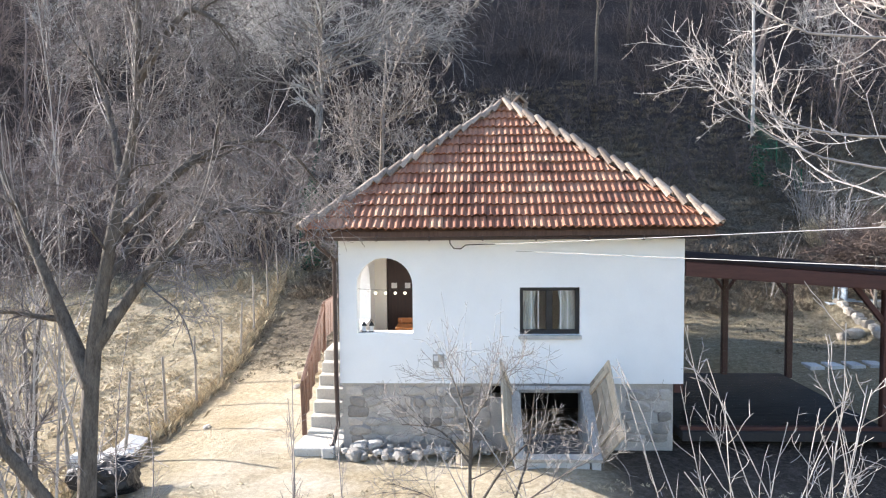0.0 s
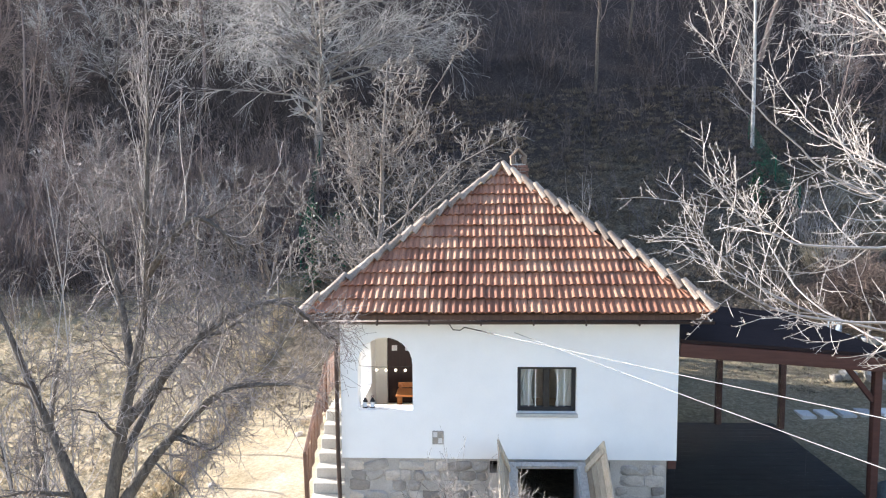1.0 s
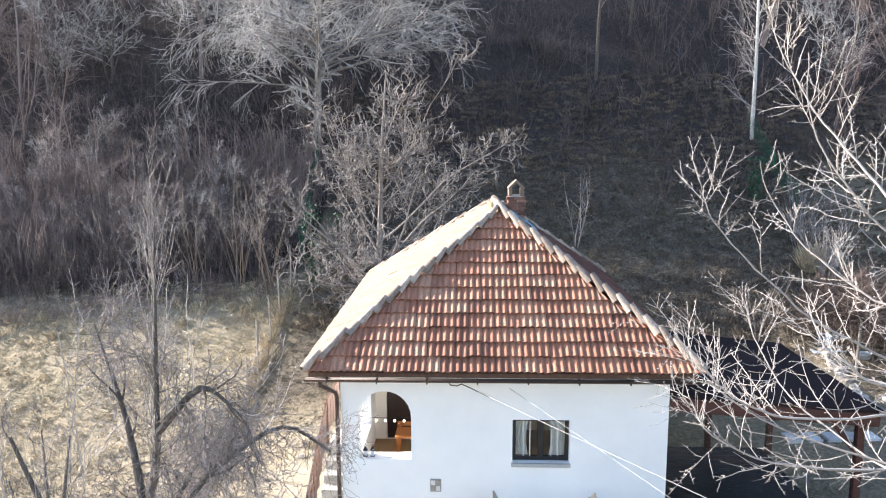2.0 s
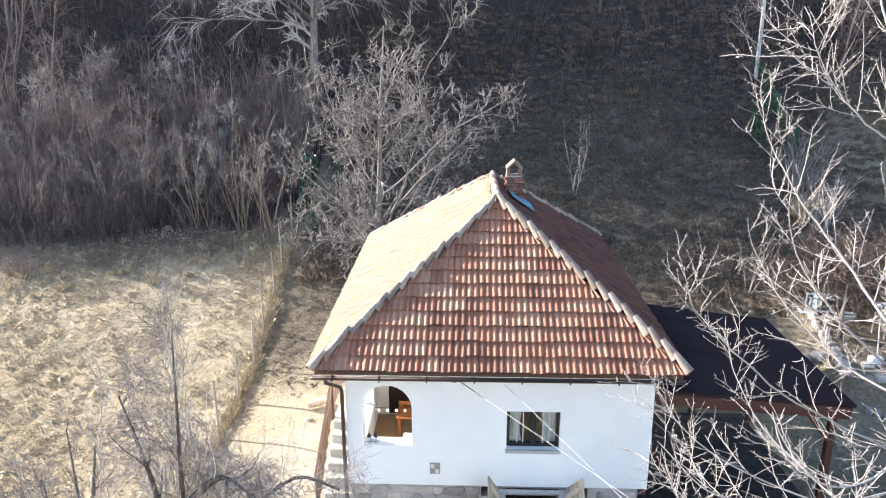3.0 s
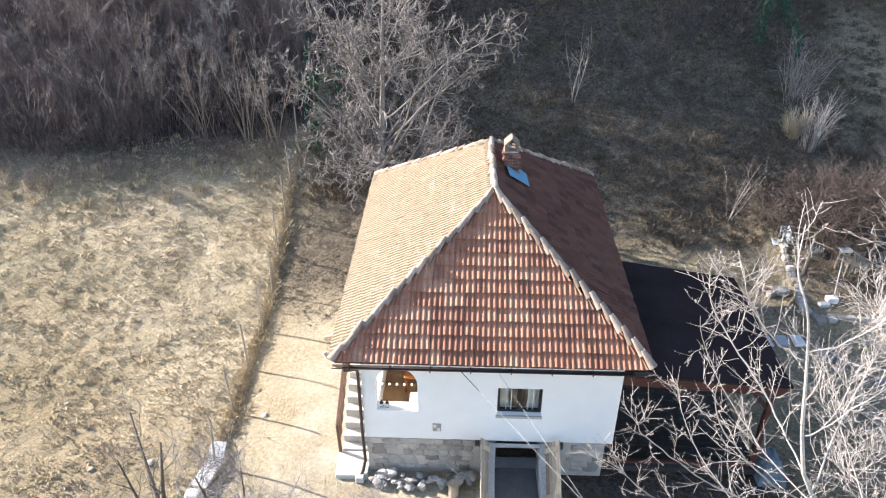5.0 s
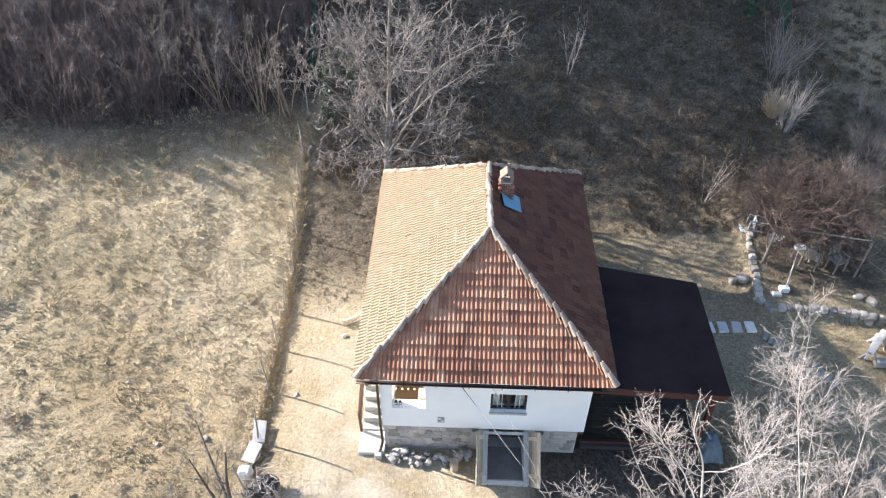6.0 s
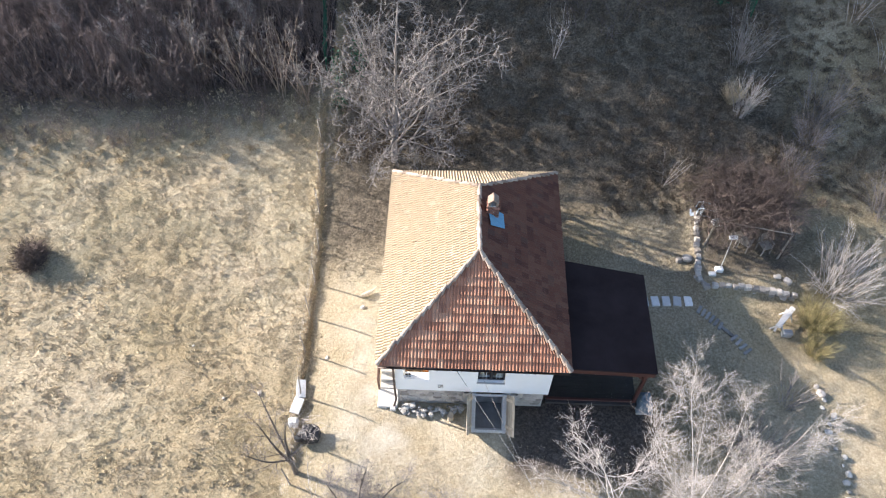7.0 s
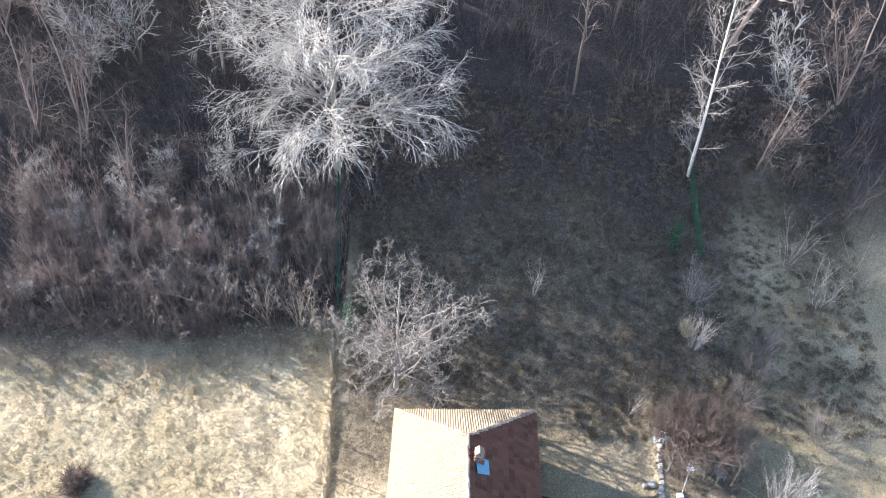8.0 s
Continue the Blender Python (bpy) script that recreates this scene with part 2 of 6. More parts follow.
def ground_material():
    """Dry meadow, bare pale soil, lawn and fallen woodland leaves; the lawn and two dark patches carry painted shade.
    Where each lies is kept in the sheet's attribute.
    """
    m, nt, b = material("ground_soil_and_grass", 0.95, 0, 0.2)
    at = nt.nodes.new("ShaderNodeAttribute")
    at.attribute_name = "cover"
    sp = nt.nodes.new("ShaderNodeSeparateColor")
    nt.links.new(at.outputs["Color"], sp.inputs[0])
    coarse, mid, fine = noise_tex(nt, 0.35, 5, 0.6), noise_tex(nt, 3.2, 7, 0.78), noise_tex(nt, 11, 8, 0.85)
    meadow = ramp(nt, mid, [(0.3, (0.23, 0.19, 0.125)), (0.5, (0.3, 0.252, 0.17)), (0.72, (0.37, 0.32, 0.225))])
    meadow = mixc(nt, ramp(nt, coarse, [(0.42, (0, 0, 0)), (0.62, (1, 1, 1))]), meadow, ramp(nt, mid, [(0.3, (0.21, 0.19, 0.122)), (0.7, (0.33, 0.3, 0.21))]))
    meadow = mixc(nt, 0.5, meadow, ramp(nt, fine, [(0.41, (0.13, 0.108, 0.07)), (0.48, (0.26, 0.218, 0.145)), (0.53, (0.35, 0.3, 0.212)), (0.6, (0.5, 0.445, 0.345))]))
    wide = noise_tex(nt, 0.16, 4, 0.6)
    meadow = mixc(nt, 1.0, meadow, ramp(nt, wide, [(0.36, (0.95, 0.89, 0.77)), (0.48, (1.14, 1.08, 1.0)), (0.62, (1.36, 1.32, 1.32))]), "MULTIPLY")
    meadow = mixc(nt, ramp(nt, noise_tex(nt, 0.8, 6, 0.7), [(0.54, (0, 0, 0)), (0.68, (0.6, 0.6, 0.6))]), meadow, ramp(nt, fine, [(0.43, (0.09, 0.075, 0.052)), (0.5, (0.2, 0.168, 0.118)), (0.58, (0.32, 0.275, 0.2))]))
    litter_shade = ramp(nt, fine, [(0.42, (0.01, 0.008, 0.009)), (0.5, (0.04, 0.032, 0.032)), (0.6, (0.15, 0.122, 0.112))])
    litter_shade = mixc(nt, 0.5, litter_shade, ramp(nt, mid, [(0.3, (0.028, 0.022, 0.02)), (0.75, (0.095, 0.075, 0.064))]))
    # Winter lawn, its colours lowered to hold the shade behind the house.
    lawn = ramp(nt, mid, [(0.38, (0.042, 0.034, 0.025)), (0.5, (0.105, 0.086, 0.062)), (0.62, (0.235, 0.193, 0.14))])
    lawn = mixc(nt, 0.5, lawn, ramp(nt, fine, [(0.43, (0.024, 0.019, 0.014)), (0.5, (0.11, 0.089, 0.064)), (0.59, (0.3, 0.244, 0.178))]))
    soil = ramp(nt, coarse, [(0.35, (0.38, 0.335, 0.262)), (0.6, (0.55, 0.5, 0.415))])
    soil = mixc(nt, 0.42, soil, ramp(nt, fine, [(0.4, (0.27, 0.232, 0.168)), (0.6, (0.57, 0.515, 0.42))]))
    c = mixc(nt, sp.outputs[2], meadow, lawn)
    c = mixc(nt, sp.outputs[1], c, soil)
    c = mixc(nt, sp.outputs[0], c, litter_shade)
    nt.links.new(c, b.inputs["Base Color"])
    add = nt.nodes.new("ShaderNodeMath")
    nt.links.new(mid, add.inputs[0])
    nt.links.new(fine, add.inputs[1])
    flat = nt.nodes.new("ShaderNodeMapRange")
    flat.inputs["To Min"].default_value, flat.inputs["To Max"].default_value = 0.85, 0.2
    nt.links.new(sp.outputs[1], flat.inputs["Value"])
    relief = nt.nodes.new("ShaderNodeBump")
    relief.inputs["Distance"].default_value = 0.085
    nt.links.new(flat.outputs[0], relief.inputs["Strength"])
    nt.links.new(add.outputs[0], relief.inputs["Height"])
    nt.links.new(relief.outputs[0], b.inputs["Normal"])
    return m


MAT["ground"] = ground_material()


# ---- building helpers ----
def world_of(ob):
    m = ob.matrix_parent_inverse @ ob.matrix_basis
    return world_of(ob.parent) @ m if ob.parent else ob.matrix_basis.copy()


def part(name, bm, mat, parent=None, label="", smooth=False):
    """Links a bmesh, in world coordinates, as one mesh object under a thing or a part."""
    me = bpy.data.meshes.new(name)
    bm.to_mesh(me)
    bm.free()
    return part_of(name, me, mat, parent, label, smooth)


def part_of(name, me, mat, parent=None, label="", smooth=False):
    if not me.materials:
        me.materials.append(MAT[mat])
    if smooth:
        me.polygons.foreach_set("use_smooth", [True] * len(me.polygons))
    ob = new(name, me)
    if parent:
        ob.parent = parent
        ob.matrix_parent_inverse = world_of(parent).inverted()
    if label:
        ob["label"] = label
    return ob


def thing(name, at, label, category, group="", kind=""):
    e = new(name)
    e.empty_display_size = 0.2
    e.matrix_basis = Matrix.Translation(at)
    return tagged(e, label, category, group, kind)


def box(bm, lo, hi, m=None, bevel=0.0):
    """Adds a box between two corners to bm."""
    c = [(a + b) / 2 for a, b in zip(lo, hi)]
    s = [abs(b - a) for a, b in zip(lo, hi)]
    mat = Matrix.Translation(c) @ Matrix.Diagonal((*s, 1))
    r = bmesh.ops.create_cube(bm, size=1, matrix=(m or Matrix()) @ mat)
    if bevel:
        edges = list({e for v in r["verts"] for e in v.link_edges})
        bmesh.ops.bevel(bm, geom=edges, offset=bevel, segments=1, affect="EDGES")
    return bm


def boxed(lo, hi, m=None, bevel=0.0):
    return box(bmesh.new(), lo, hi, m, bevel)


def beam(bm, a, b, w, h, up=(0, 0, 1), bevel=0.0):
    """A squared timber from a to b."""
    a, b = Vector(a), Vector(b)
    d = (b - a).normalized()
    s = d.cross(Vector(up))
    s = s.normalized() if s.length > 1e-4 else Vector((1, 0, 0))
    u = s.cross(d)
    m = Matrix((s, u, d)).transposed().to_4x4()
    m.translation = a
    return box(bm, (-w / 2, -h / 2, 0), (w / 2, h / 2, (b - a).length), m, bevel)


def tube_mesh(name, branches, sides=None):
    """One mesh of many tapered tubes; branches: (points, radii) pairs. Thin ones get three sides."""
    verts, faces, off = [], [], 0
    for pts, rad in branches:
        pts = np.asarray(pts, float)
        rad = np.asarray(rad, float)
        n = sides or (7 if rad[0] > 0.05 else 4 if rad[0] > 0.014 else 3)
        k = len(pts)
        tan = np.gradient(pts, axis=0)
        tan /= np.linalg.norm(tan, axis=1)[:, None] + 1e-9
        ref = np.array([0.31, 0.95, 0.05]) if abs(tan[0, 2]) > 0.8 else np.array([0.05, 0.1, 0.99])
        s = np.cross(tan, ref)
        s /= np.linalg.norm(s, axis=1)[:, None] + 1e-9
        u = np.cross(s, tan)
        a = np.arange(n) / n * 2 * np.pi
        ring = pts[:, None] + rad[:, None, None] * (np.cos(a)[None, :, None] * s[:, None] + np.sin(a)[None, :, None] * u[:, None])
        verts.append(ring.reshape(-1, 3))
        i, j = np.meshgrid(np.arange(k - 1), np.arange(n), indexing="ij")
        j2 = (j + 1) % n
        q = np.stack([i * n + j, i * n + j2, (i + 1) * n + j2, (i + 1) * n + j], -1).reshape(-1, 4) + off
        faces.append(q)
        off += k * n
    return quads_mesh(name, np.concatenate(verts), np.concatenate(faces))


def quads_mesh(name, verts, quads, flat=False):
    me = bpy.data.meshes.new(name)
    me.vertices.add(len(verts))
    me.vertices.foreach_set("co", np.asarray(verts, np.float32).ravel())
    n, k = quads.shape
    me.loops.add(n * k)
    me.polygons.add(n)
    me.loops.foreach_set("vertex_index", np.asarray(quads, np.int32).ravel())
    me.polygons.foreach_set("loop_start", np.arange(0, n * k, k, dtype=np.int32))
    me.update(calc_edges=True)
    if flat:
        me.polygons.foreach_set("use_smooth", [False] * n)
    return me


def replicated(name, pool, spots, rng):
    """Many turned and scaled copies of small vertex/face sets, joined. spots: (x, y, z, turn, scale, lean)."""
    vs, fs, off = [], [], 0
    for x, y, z, turn, scale, lean in spots:
        v, q = pool[rng.integers(len(pool))]
        c, s = math.cos(turn), math.sin(turn)
        w = v * scale
        w = w + np.stack([w[:, 2] * lean, 0 * w[:, 2], 0 * w[:, 2]], 1)
        vs.append(np.stack([x + c * w[:, 0] - s * w[:, 1], y + s * w[:, 0] + c * w[:, 1], z + w[:, 2]], 1))
        fs.append(q + off)
        off += len(v)
    return quads_mesh(name, np.concatenate(vs), np.concatenate(fs))


def arrays_of(me):
    v = np.empty(len(me.vertices) * 3, np.float32)
    me.vertices.foreach_get("co", v)
    k = me.polygons[0].loop_total
    q = np.empty(len(me.polygons) * k, np.int32)
    me.loops.foreach_get("vertex_index", q)
    return v.reshape(-1, 3), q.reshape(-1, k)


def curve_tube(points, radius, segments=14, sag=0.0):
    """Points of a hanging line between two ends."""
    a, b = Vector(points[0]), Vector(points[1])
    pts = []
    for i in range(segments + 1):
        f = i / segments
        p = a.lerp(b, f)
        p.z -= sag * 4 * f * (1 - f)
        pts.append(p)
    return pts, [radius] * len(pts)


# ---- ground ----
PROFILE_Y = [-400, -60, 0, 10, 13, 15, 18, 21, 24, 27, 30, 36, 45, 60, 90, 150, 300, 700]
PROFILE_Z = [-6, -1.5, -0.1, -0.05, 0.02, 0.16, 0.5, 0.95, 1.75, 2.85, 4.6, 9.0, 16.0, 27, 47, 80, 120, 125]


def smooth01(v, a, b):
    f = min(max((v - a) / (b - a), 0), 1)
    return f * f * (3 - 2 * f)


def ground_z(x, y):
    z = float(np.interp(y, PROFILE_Y, PROFILE_Z))
    up = smooth01(y, 9, 16)
    z += up * (0.028 * min(max(x, -9), 14) - 0.12)
    z -= 0.25 * smooth01(-x, 3.5, 6) * (1 - smooth01(y, 16, 21))
    # soil banked up before the cellar hatch
    z += 0.17 * math.exp(-((x - 1.2) / 1.3) ** 2 - ((y - 9.5) / 0.8) ** 2)
    # the terrace behind the garden wall
    if x > 9.3:
        z += 0.3 * smooth01(x, 9.3, 9.9) * smooth01(y, 15.6, 16.1) * (1 - smooth01(y, 20, 23))
    far = smooth01(y, 24, 40)
    z += far * 2.2 * noise.noise(Vector((x * 0.045, y * 0.045, 3.1)))
    return z


def ground_relief(x, y):
    r = 0.045 * noise.noise(Vector((x * 0.5, y * 0.5, 0.2))) + 0.032 * noise.noise(Vector((x * 1.9, y * 1.9, 5.2)))
    calm = smooth01(x, -5.8, -5.0) * (1 - smooth01(x, 9, 10)) * (1 - smooth01(y, 17, 19))
    return r * (1.4 - 1.2 * calm) + 0.042 * (1 - calm) * noise.noise(Vector((x * 3.1, y * 3.1, 9.1)))


def axis(dense, step, far):
    a = list(np.arange(dense[0], dense[1] + 1e-6, step))
    s, v = step, dense[1]
    while v < far[1]:
        s *= 1.22
        v += s
        a.append(v)
    s, v, low = step, dense[0], []
    while v > far[0]:
        s *= 1.22
        v -= s
        low.append(v)
    return low[::-1] + a


def wood_edge(x):
    """How far up the meadow reaches before the scrub begins."""
    return 25.2 - 0.24 * min(max(-7 - x, 0), 8)


def build_ground():
    xs, ys = axis((-24, 22), 0.17, (-700, 700)), axis((3, 34), 0.17, (-400, 700))
    verts, cover = [], []
    for y in ys:
        for x in xs:
            verts.append((x, y, ground_z(x, y) + ground_relief(x, y)))
            w = 1.3 * noise.noise(Vector((x * 0.22, y * 0.22, 7)))
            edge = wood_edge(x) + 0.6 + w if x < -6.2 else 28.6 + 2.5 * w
            litter_shade = smooth01(y, edge - 1.8, edge + (1.4 if x < -6.2 else 6))
            # Dark patch right of the hatch: the house's shadow painted on dark soil.
            litter_shade = max(litter_shade, 0.9 * smooth01(x, 1.5, 2.3) * (1 - smooth01(x, 6.6, 7.8)) * smooth01(y, 7.4, 8.8) * (1 - smooth01(y, 11, 12)))
            # Terrace floor darkened to paint in the vine arbour's shade.
            litter_shade = max(litter_shade, 0.55 * smooth01(x, 9.8, 10.4) * (1 - smooth01(x, 13, 14)) * smooth01(y, 16.2, 17) * (1 - smooth01(y, 20, 22)))
            soil = smooth01(x, -5.8, -3.0) * (1 - smooth01(x, -1.9, -0.5)) * (1 - smooth01(y, 13.5, 18.0)) * smooth01(y, 6.5, 9.6)
            soil = max(soil, 0.55 * smooth01(y, 6.8, 8.3) * (1 - smooth01(y, 10, 11)) * smooth01(x, -3, 0) * (1 - smooth01(x, 4, 6)))
            soil *= 0.52 + 0.6 * noise.noise(Vector((x * 0.9, y * 0.9, 1))) + 0.35 * noise.noise(Vector((x * 2.7, y * 2.7, 4)))
            # The darkened lawn cover follows shaded ground and fades towards the sunlit yard.
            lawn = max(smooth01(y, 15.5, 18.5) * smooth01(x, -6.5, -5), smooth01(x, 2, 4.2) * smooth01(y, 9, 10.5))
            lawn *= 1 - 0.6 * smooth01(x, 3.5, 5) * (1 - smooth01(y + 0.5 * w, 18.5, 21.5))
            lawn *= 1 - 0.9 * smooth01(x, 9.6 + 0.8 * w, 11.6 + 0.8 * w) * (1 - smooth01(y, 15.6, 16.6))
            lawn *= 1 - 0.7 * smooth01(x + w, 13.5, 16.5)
            cover.append((min(max(litter_shade, 0), 1), min(max(soil, 0), 1), min(max(lawn, 0), 1), 1))
    nx, ny = len(xs), len(ys)
    i, j = np.meshgrid(np.arange(ny - 1), np.arange(nx - 1), indexing="ij")
    q = np.stack([i * nx + j, i * nx + j + 1, (i + 1) * nx + j + 1, (i + 1) * nx + j], -1).reshape(-1, 4)
    me = quads_mesh("ground", np.array(verts), q)
    at = me.color_attributes.new("cover", "FLOAT_COLOR", "POINT")
    at.data.foreach_set("color", np.array(cover, np.float32).ravel())
    g = part_of("ground", me, "ground", smooth=True)
    return tagged(g, "dry winter meadow with bare soil rising to a wooded slope", "ground", kind="structure")


build_ground()

# ---- house ----
X0, X1, Y0, Y1 = -2.05, 3.27, 10.85, 18.85
FLOOR, EAVE = 1.03, 3.42
FL, FR, BR, BL = Vector((-2.54, 10.52, 3.46)), Vector((3.66, 10.49, 3.48)), Vector((3.74, 19.25, 3.42)), Vector((-2.66, 19.05, 3.42))
RA, RB = Vector((0.62, 13.47, 5.68)), Vector((0.61, 16.35, 5.64))
house = thing("house", (0.6, 14.8, 0), "small white plastered house with a clay-tiled hip roof", "house")
WALL = 0.28
AX0, AX1, AZ0, AZS = -1.77, -0.9, 1.82, 2.56
WX0, WX1, WZ0, WZ1 = 0.76, 1.69, 1.79, 2.53


def arch_outline(x0, x1, z0, spring, n=14):
    r, c = (x1 - x0) / 2, (x0 + x1) / 2
    pts = [(x0, z0), (x1, z0)]
    for i in range(n + 1):
        a = math.pi * i / n
        pts.append((c + r * math.cos(a), spring + r * math.sin(a)))
    return pts


def pierced_wall(rect, holes, put, thick):
    """A slab with holes; rect and holes are outlines in (along, up), put(along, up, deep) gives the place."""
    bm = bmesh.new()
    edges = []
    for loop in [rect] + holes:
        vs = [bm.verts.new((a, u, 0)) for a, u in loop]
        edges += [bm.edges.new((vs[k], vs[(k + 1) % len(vs)])) for k in range(len(vs))]
    bmesh.ops.triangle_fill(bm, use_beauty=True, use_dissolve=False, edges=edges)
    r = bmesh.ops.extrude_face_region(bm, geom=list(bm.faces))
    for v in r["geom"]:
        if isinstance(v, bmesh.types.BMVert):
            v.co.z += thick
    for v in bm.verts:
        v.co = put(v.co.x, v.co.y, v.co.z)
    bmesh.ops.recalc_face_normals(bm, faces=list(bm.faces))
    return bm


def rect(a0, u0, a1, u1):
    return [(a0, u0), (a1, u0), (a1, u1), (a0, u1)]


PORCH = 12.9
part("front_wall", pierced_wall(rect(X0, FLOOR, X1, EAVE), [arch_outline(AX0, AX1, AZ0, AZS), rect(WX0, WZ0, WX1, WZ1)],
     lambda a, u, d: (a, Y0 + d, u), WALL), "plaster", house, "white plaster wall with an arched porch opening")
part("side_wall", pierced_wall(rect(Y0 + WALL, FLOOR, Y1 - WALL, EAVE), [arch_outline(11.15, 12.35, 1.82, 2.3)],
     lambda a, u, d: (X0 + d, a, u), WALL), "plaster", house, "white plaster wall with an arched side opening")
part("side_wall", boxed((X1 - WALL, Y0 + WALL, FLOOR), (X1, Y1 - WALL, EAVE)), "plaster", house)
part("back_wall", boxed((X0, Y1 - WALL, FLOOR), (X1, Y1, EAVE)), "plaster", house)
part("porch_wall", pierced_wall(rect(X0 + WALL, 1.28, -0.3, EAVE - 0.1), [rect(-1.55, 1.285, -0.72, 2.95)],
     lambda a, u, d: (a, PORCH + d, u), 0.14), "plaster_in", house, "cream porch wall with a doorway")
part("porch_wall", boxed((-0.3, Y0 + WALL, 1.28), (-0.16, PORCH + 0.14, EAVE - 0.1)), "plaster_in", house, "cream porch side wall")
part("porch_floor", boxed((X0 + WALL, Y0 + WALL, 1.16), (-0.3, PORCH, 1.28)), "floorwood", house, "brown boarded porch floor")
part("porch_ceiling", boxed((X0 + 0.1, Y0 + 0.1, EAVE - 0.1), (X1 - 0.1, Y1 - 0.1, EAVE - 0.02)), "plaster_in", house, "plain boarded ceiling")
part("house_floor", boxed((-0.16, Y0 + WALL, 1.1), (X1 - WALL, Y1 - WALL, 1.2)), "floorwood", house)
door = part("porch_door", boxed((-1.54, PORCH + 0.03, 1.29), (-0.73, PORCH + 0.09, 2.94), bevel=0.006), "darkdoor", house, "dark brown porch door with small white panes")
for k in range(3):
    part("pane", boxed((-1.46 + k * 0.25, PORCH + 0.015, 2.3), (-1.36 + k * 0.25, PORCH + 0.028, 2.4)), "white", door)
part("door_handle", boxed((-0.82, PORCH - 0.03, 2.05), (-0.79, PORCH + 0.028, 2.17), bevel=0.006), "steel", door)

# plinth
plinth = part("plinth", pierced_wall(rect(X0 + 0.03, -0.4, X1 - 0.14, FLOOR), [rect(0.78, 0.1, 1.72, 0.96), rect(0.33, 0.78, 0.53, 0.98), rect(2.0, 0.75, 2.24, 0.98)],
              lambda a, u, d: (a, Y0 + 0.05 + d, u), 0.35), "mortar", house, "old mortared stone plinth")
part("plinth_side", boxed((X0 + 0.03, Y0 + 0.4, -0.4), (X0 + 0.35, Y1 - 0.05, FLOOR)), "mortar", house)
part("plinth_side", boxed((X1 - 0.45, Y0 + 0.4, -0.4), (X1 - 0.14, Y1 - 0.05, FLOOR)), "mortar", house)
part("plinth_back", boxed((X0 + 0.35, Y1 - 0.4, -0.4), (X1 - 0.45, Y1 - 0.05, FLOOR)), "mortar", house)
# Near-black colour stands for the unlit cellar behind the opening.
part("cellar_back", boxed((X0 + 0.35, 13.2, -0.4), (X1 - 0.45, 13.3, FLOOR)), "dark_in", house, "cellar wall coloured near-black for the cellar's shade")
part("ring_beam", boxed((X1 - 0.13, Y0 + 0.02, FLOOR - 0.14), (X1 + 0.0, Y0 + 0.3, FLOOR - 0.004)), "redbeam", house, "red-brown beam end")


def rock_mesh(rng, size, lumps=0.25, sub=1):
    """An irregular weathered stone with flattened, blunt sides."""
    bm = bmesh.new()
    bmesh.ops.create_icosphere(bm, subdivisions=sub + 1, radius=0.5)
    o = Vector(rng.uniform(-50, 50, 3))
    for v in bm.verts:
        d = 1 + lumps * noise.noise(v.co * 1.8 + o) * 2 + 0.1 * noise.noise(v.co * 5 + o)
        v.co = Vector((max(min(v.co.x * d, 0.42), -0.42) * size[0] * 1.15, max(min(v.co.y * d, 0.42), -0.42) * size[1] * 1.15, max(min(v.co.z * d, 0.4), -0.4) * size[2] * 1.2))
    return bm


rs = np.random.default_rng(5)
stone_pool = []
for k in range(7):
    bm = rock_mesh(rs, (1, 1, 1), 0.3, 1)
    me = bpy.data.meshes.new("stone")
    bm.to_mesh(me)
    bm.free()
    me.materials.append(MAT["stone"])
    stone_pool.append(me)


def face_stones(x0, x1, z0, z1):
    z = z0
    while z < z1 - 0.06:
        h = min(rs.uniform(0.13, 0.21), z1 - z)
        x = x0 + rs.uniform(0, 0.1)
        while x < x1 - 0.08:
            w = min(rs.uniform(0.18, 0.42), x1 - x)
            if rs.random() < 0.95:
                ob = part_of("stone", stone_pool[rs.integers(7)], "stone", plinth)
                ob.matrix_basis = Matrix.Translation((x + w / 2, Y0 + 0.05, z + h / 2)) @ pose(0, 0, 0, 0, rs.normal(0, 6), 0) @ Matrix.Diagonal((w * rs.uniform(0.95, 1.12), 0.05 + 0.05 * rs.random(), h * rs.uniform(0.95, 1.2), 1))
            x += w
        z += h


face_stones(X0 + 0.06, 0.3, 0.05, FLOOR - 0.06)
face_stones(2.3, X1 - 0.16, 0.1, FLOOR - 0.1)


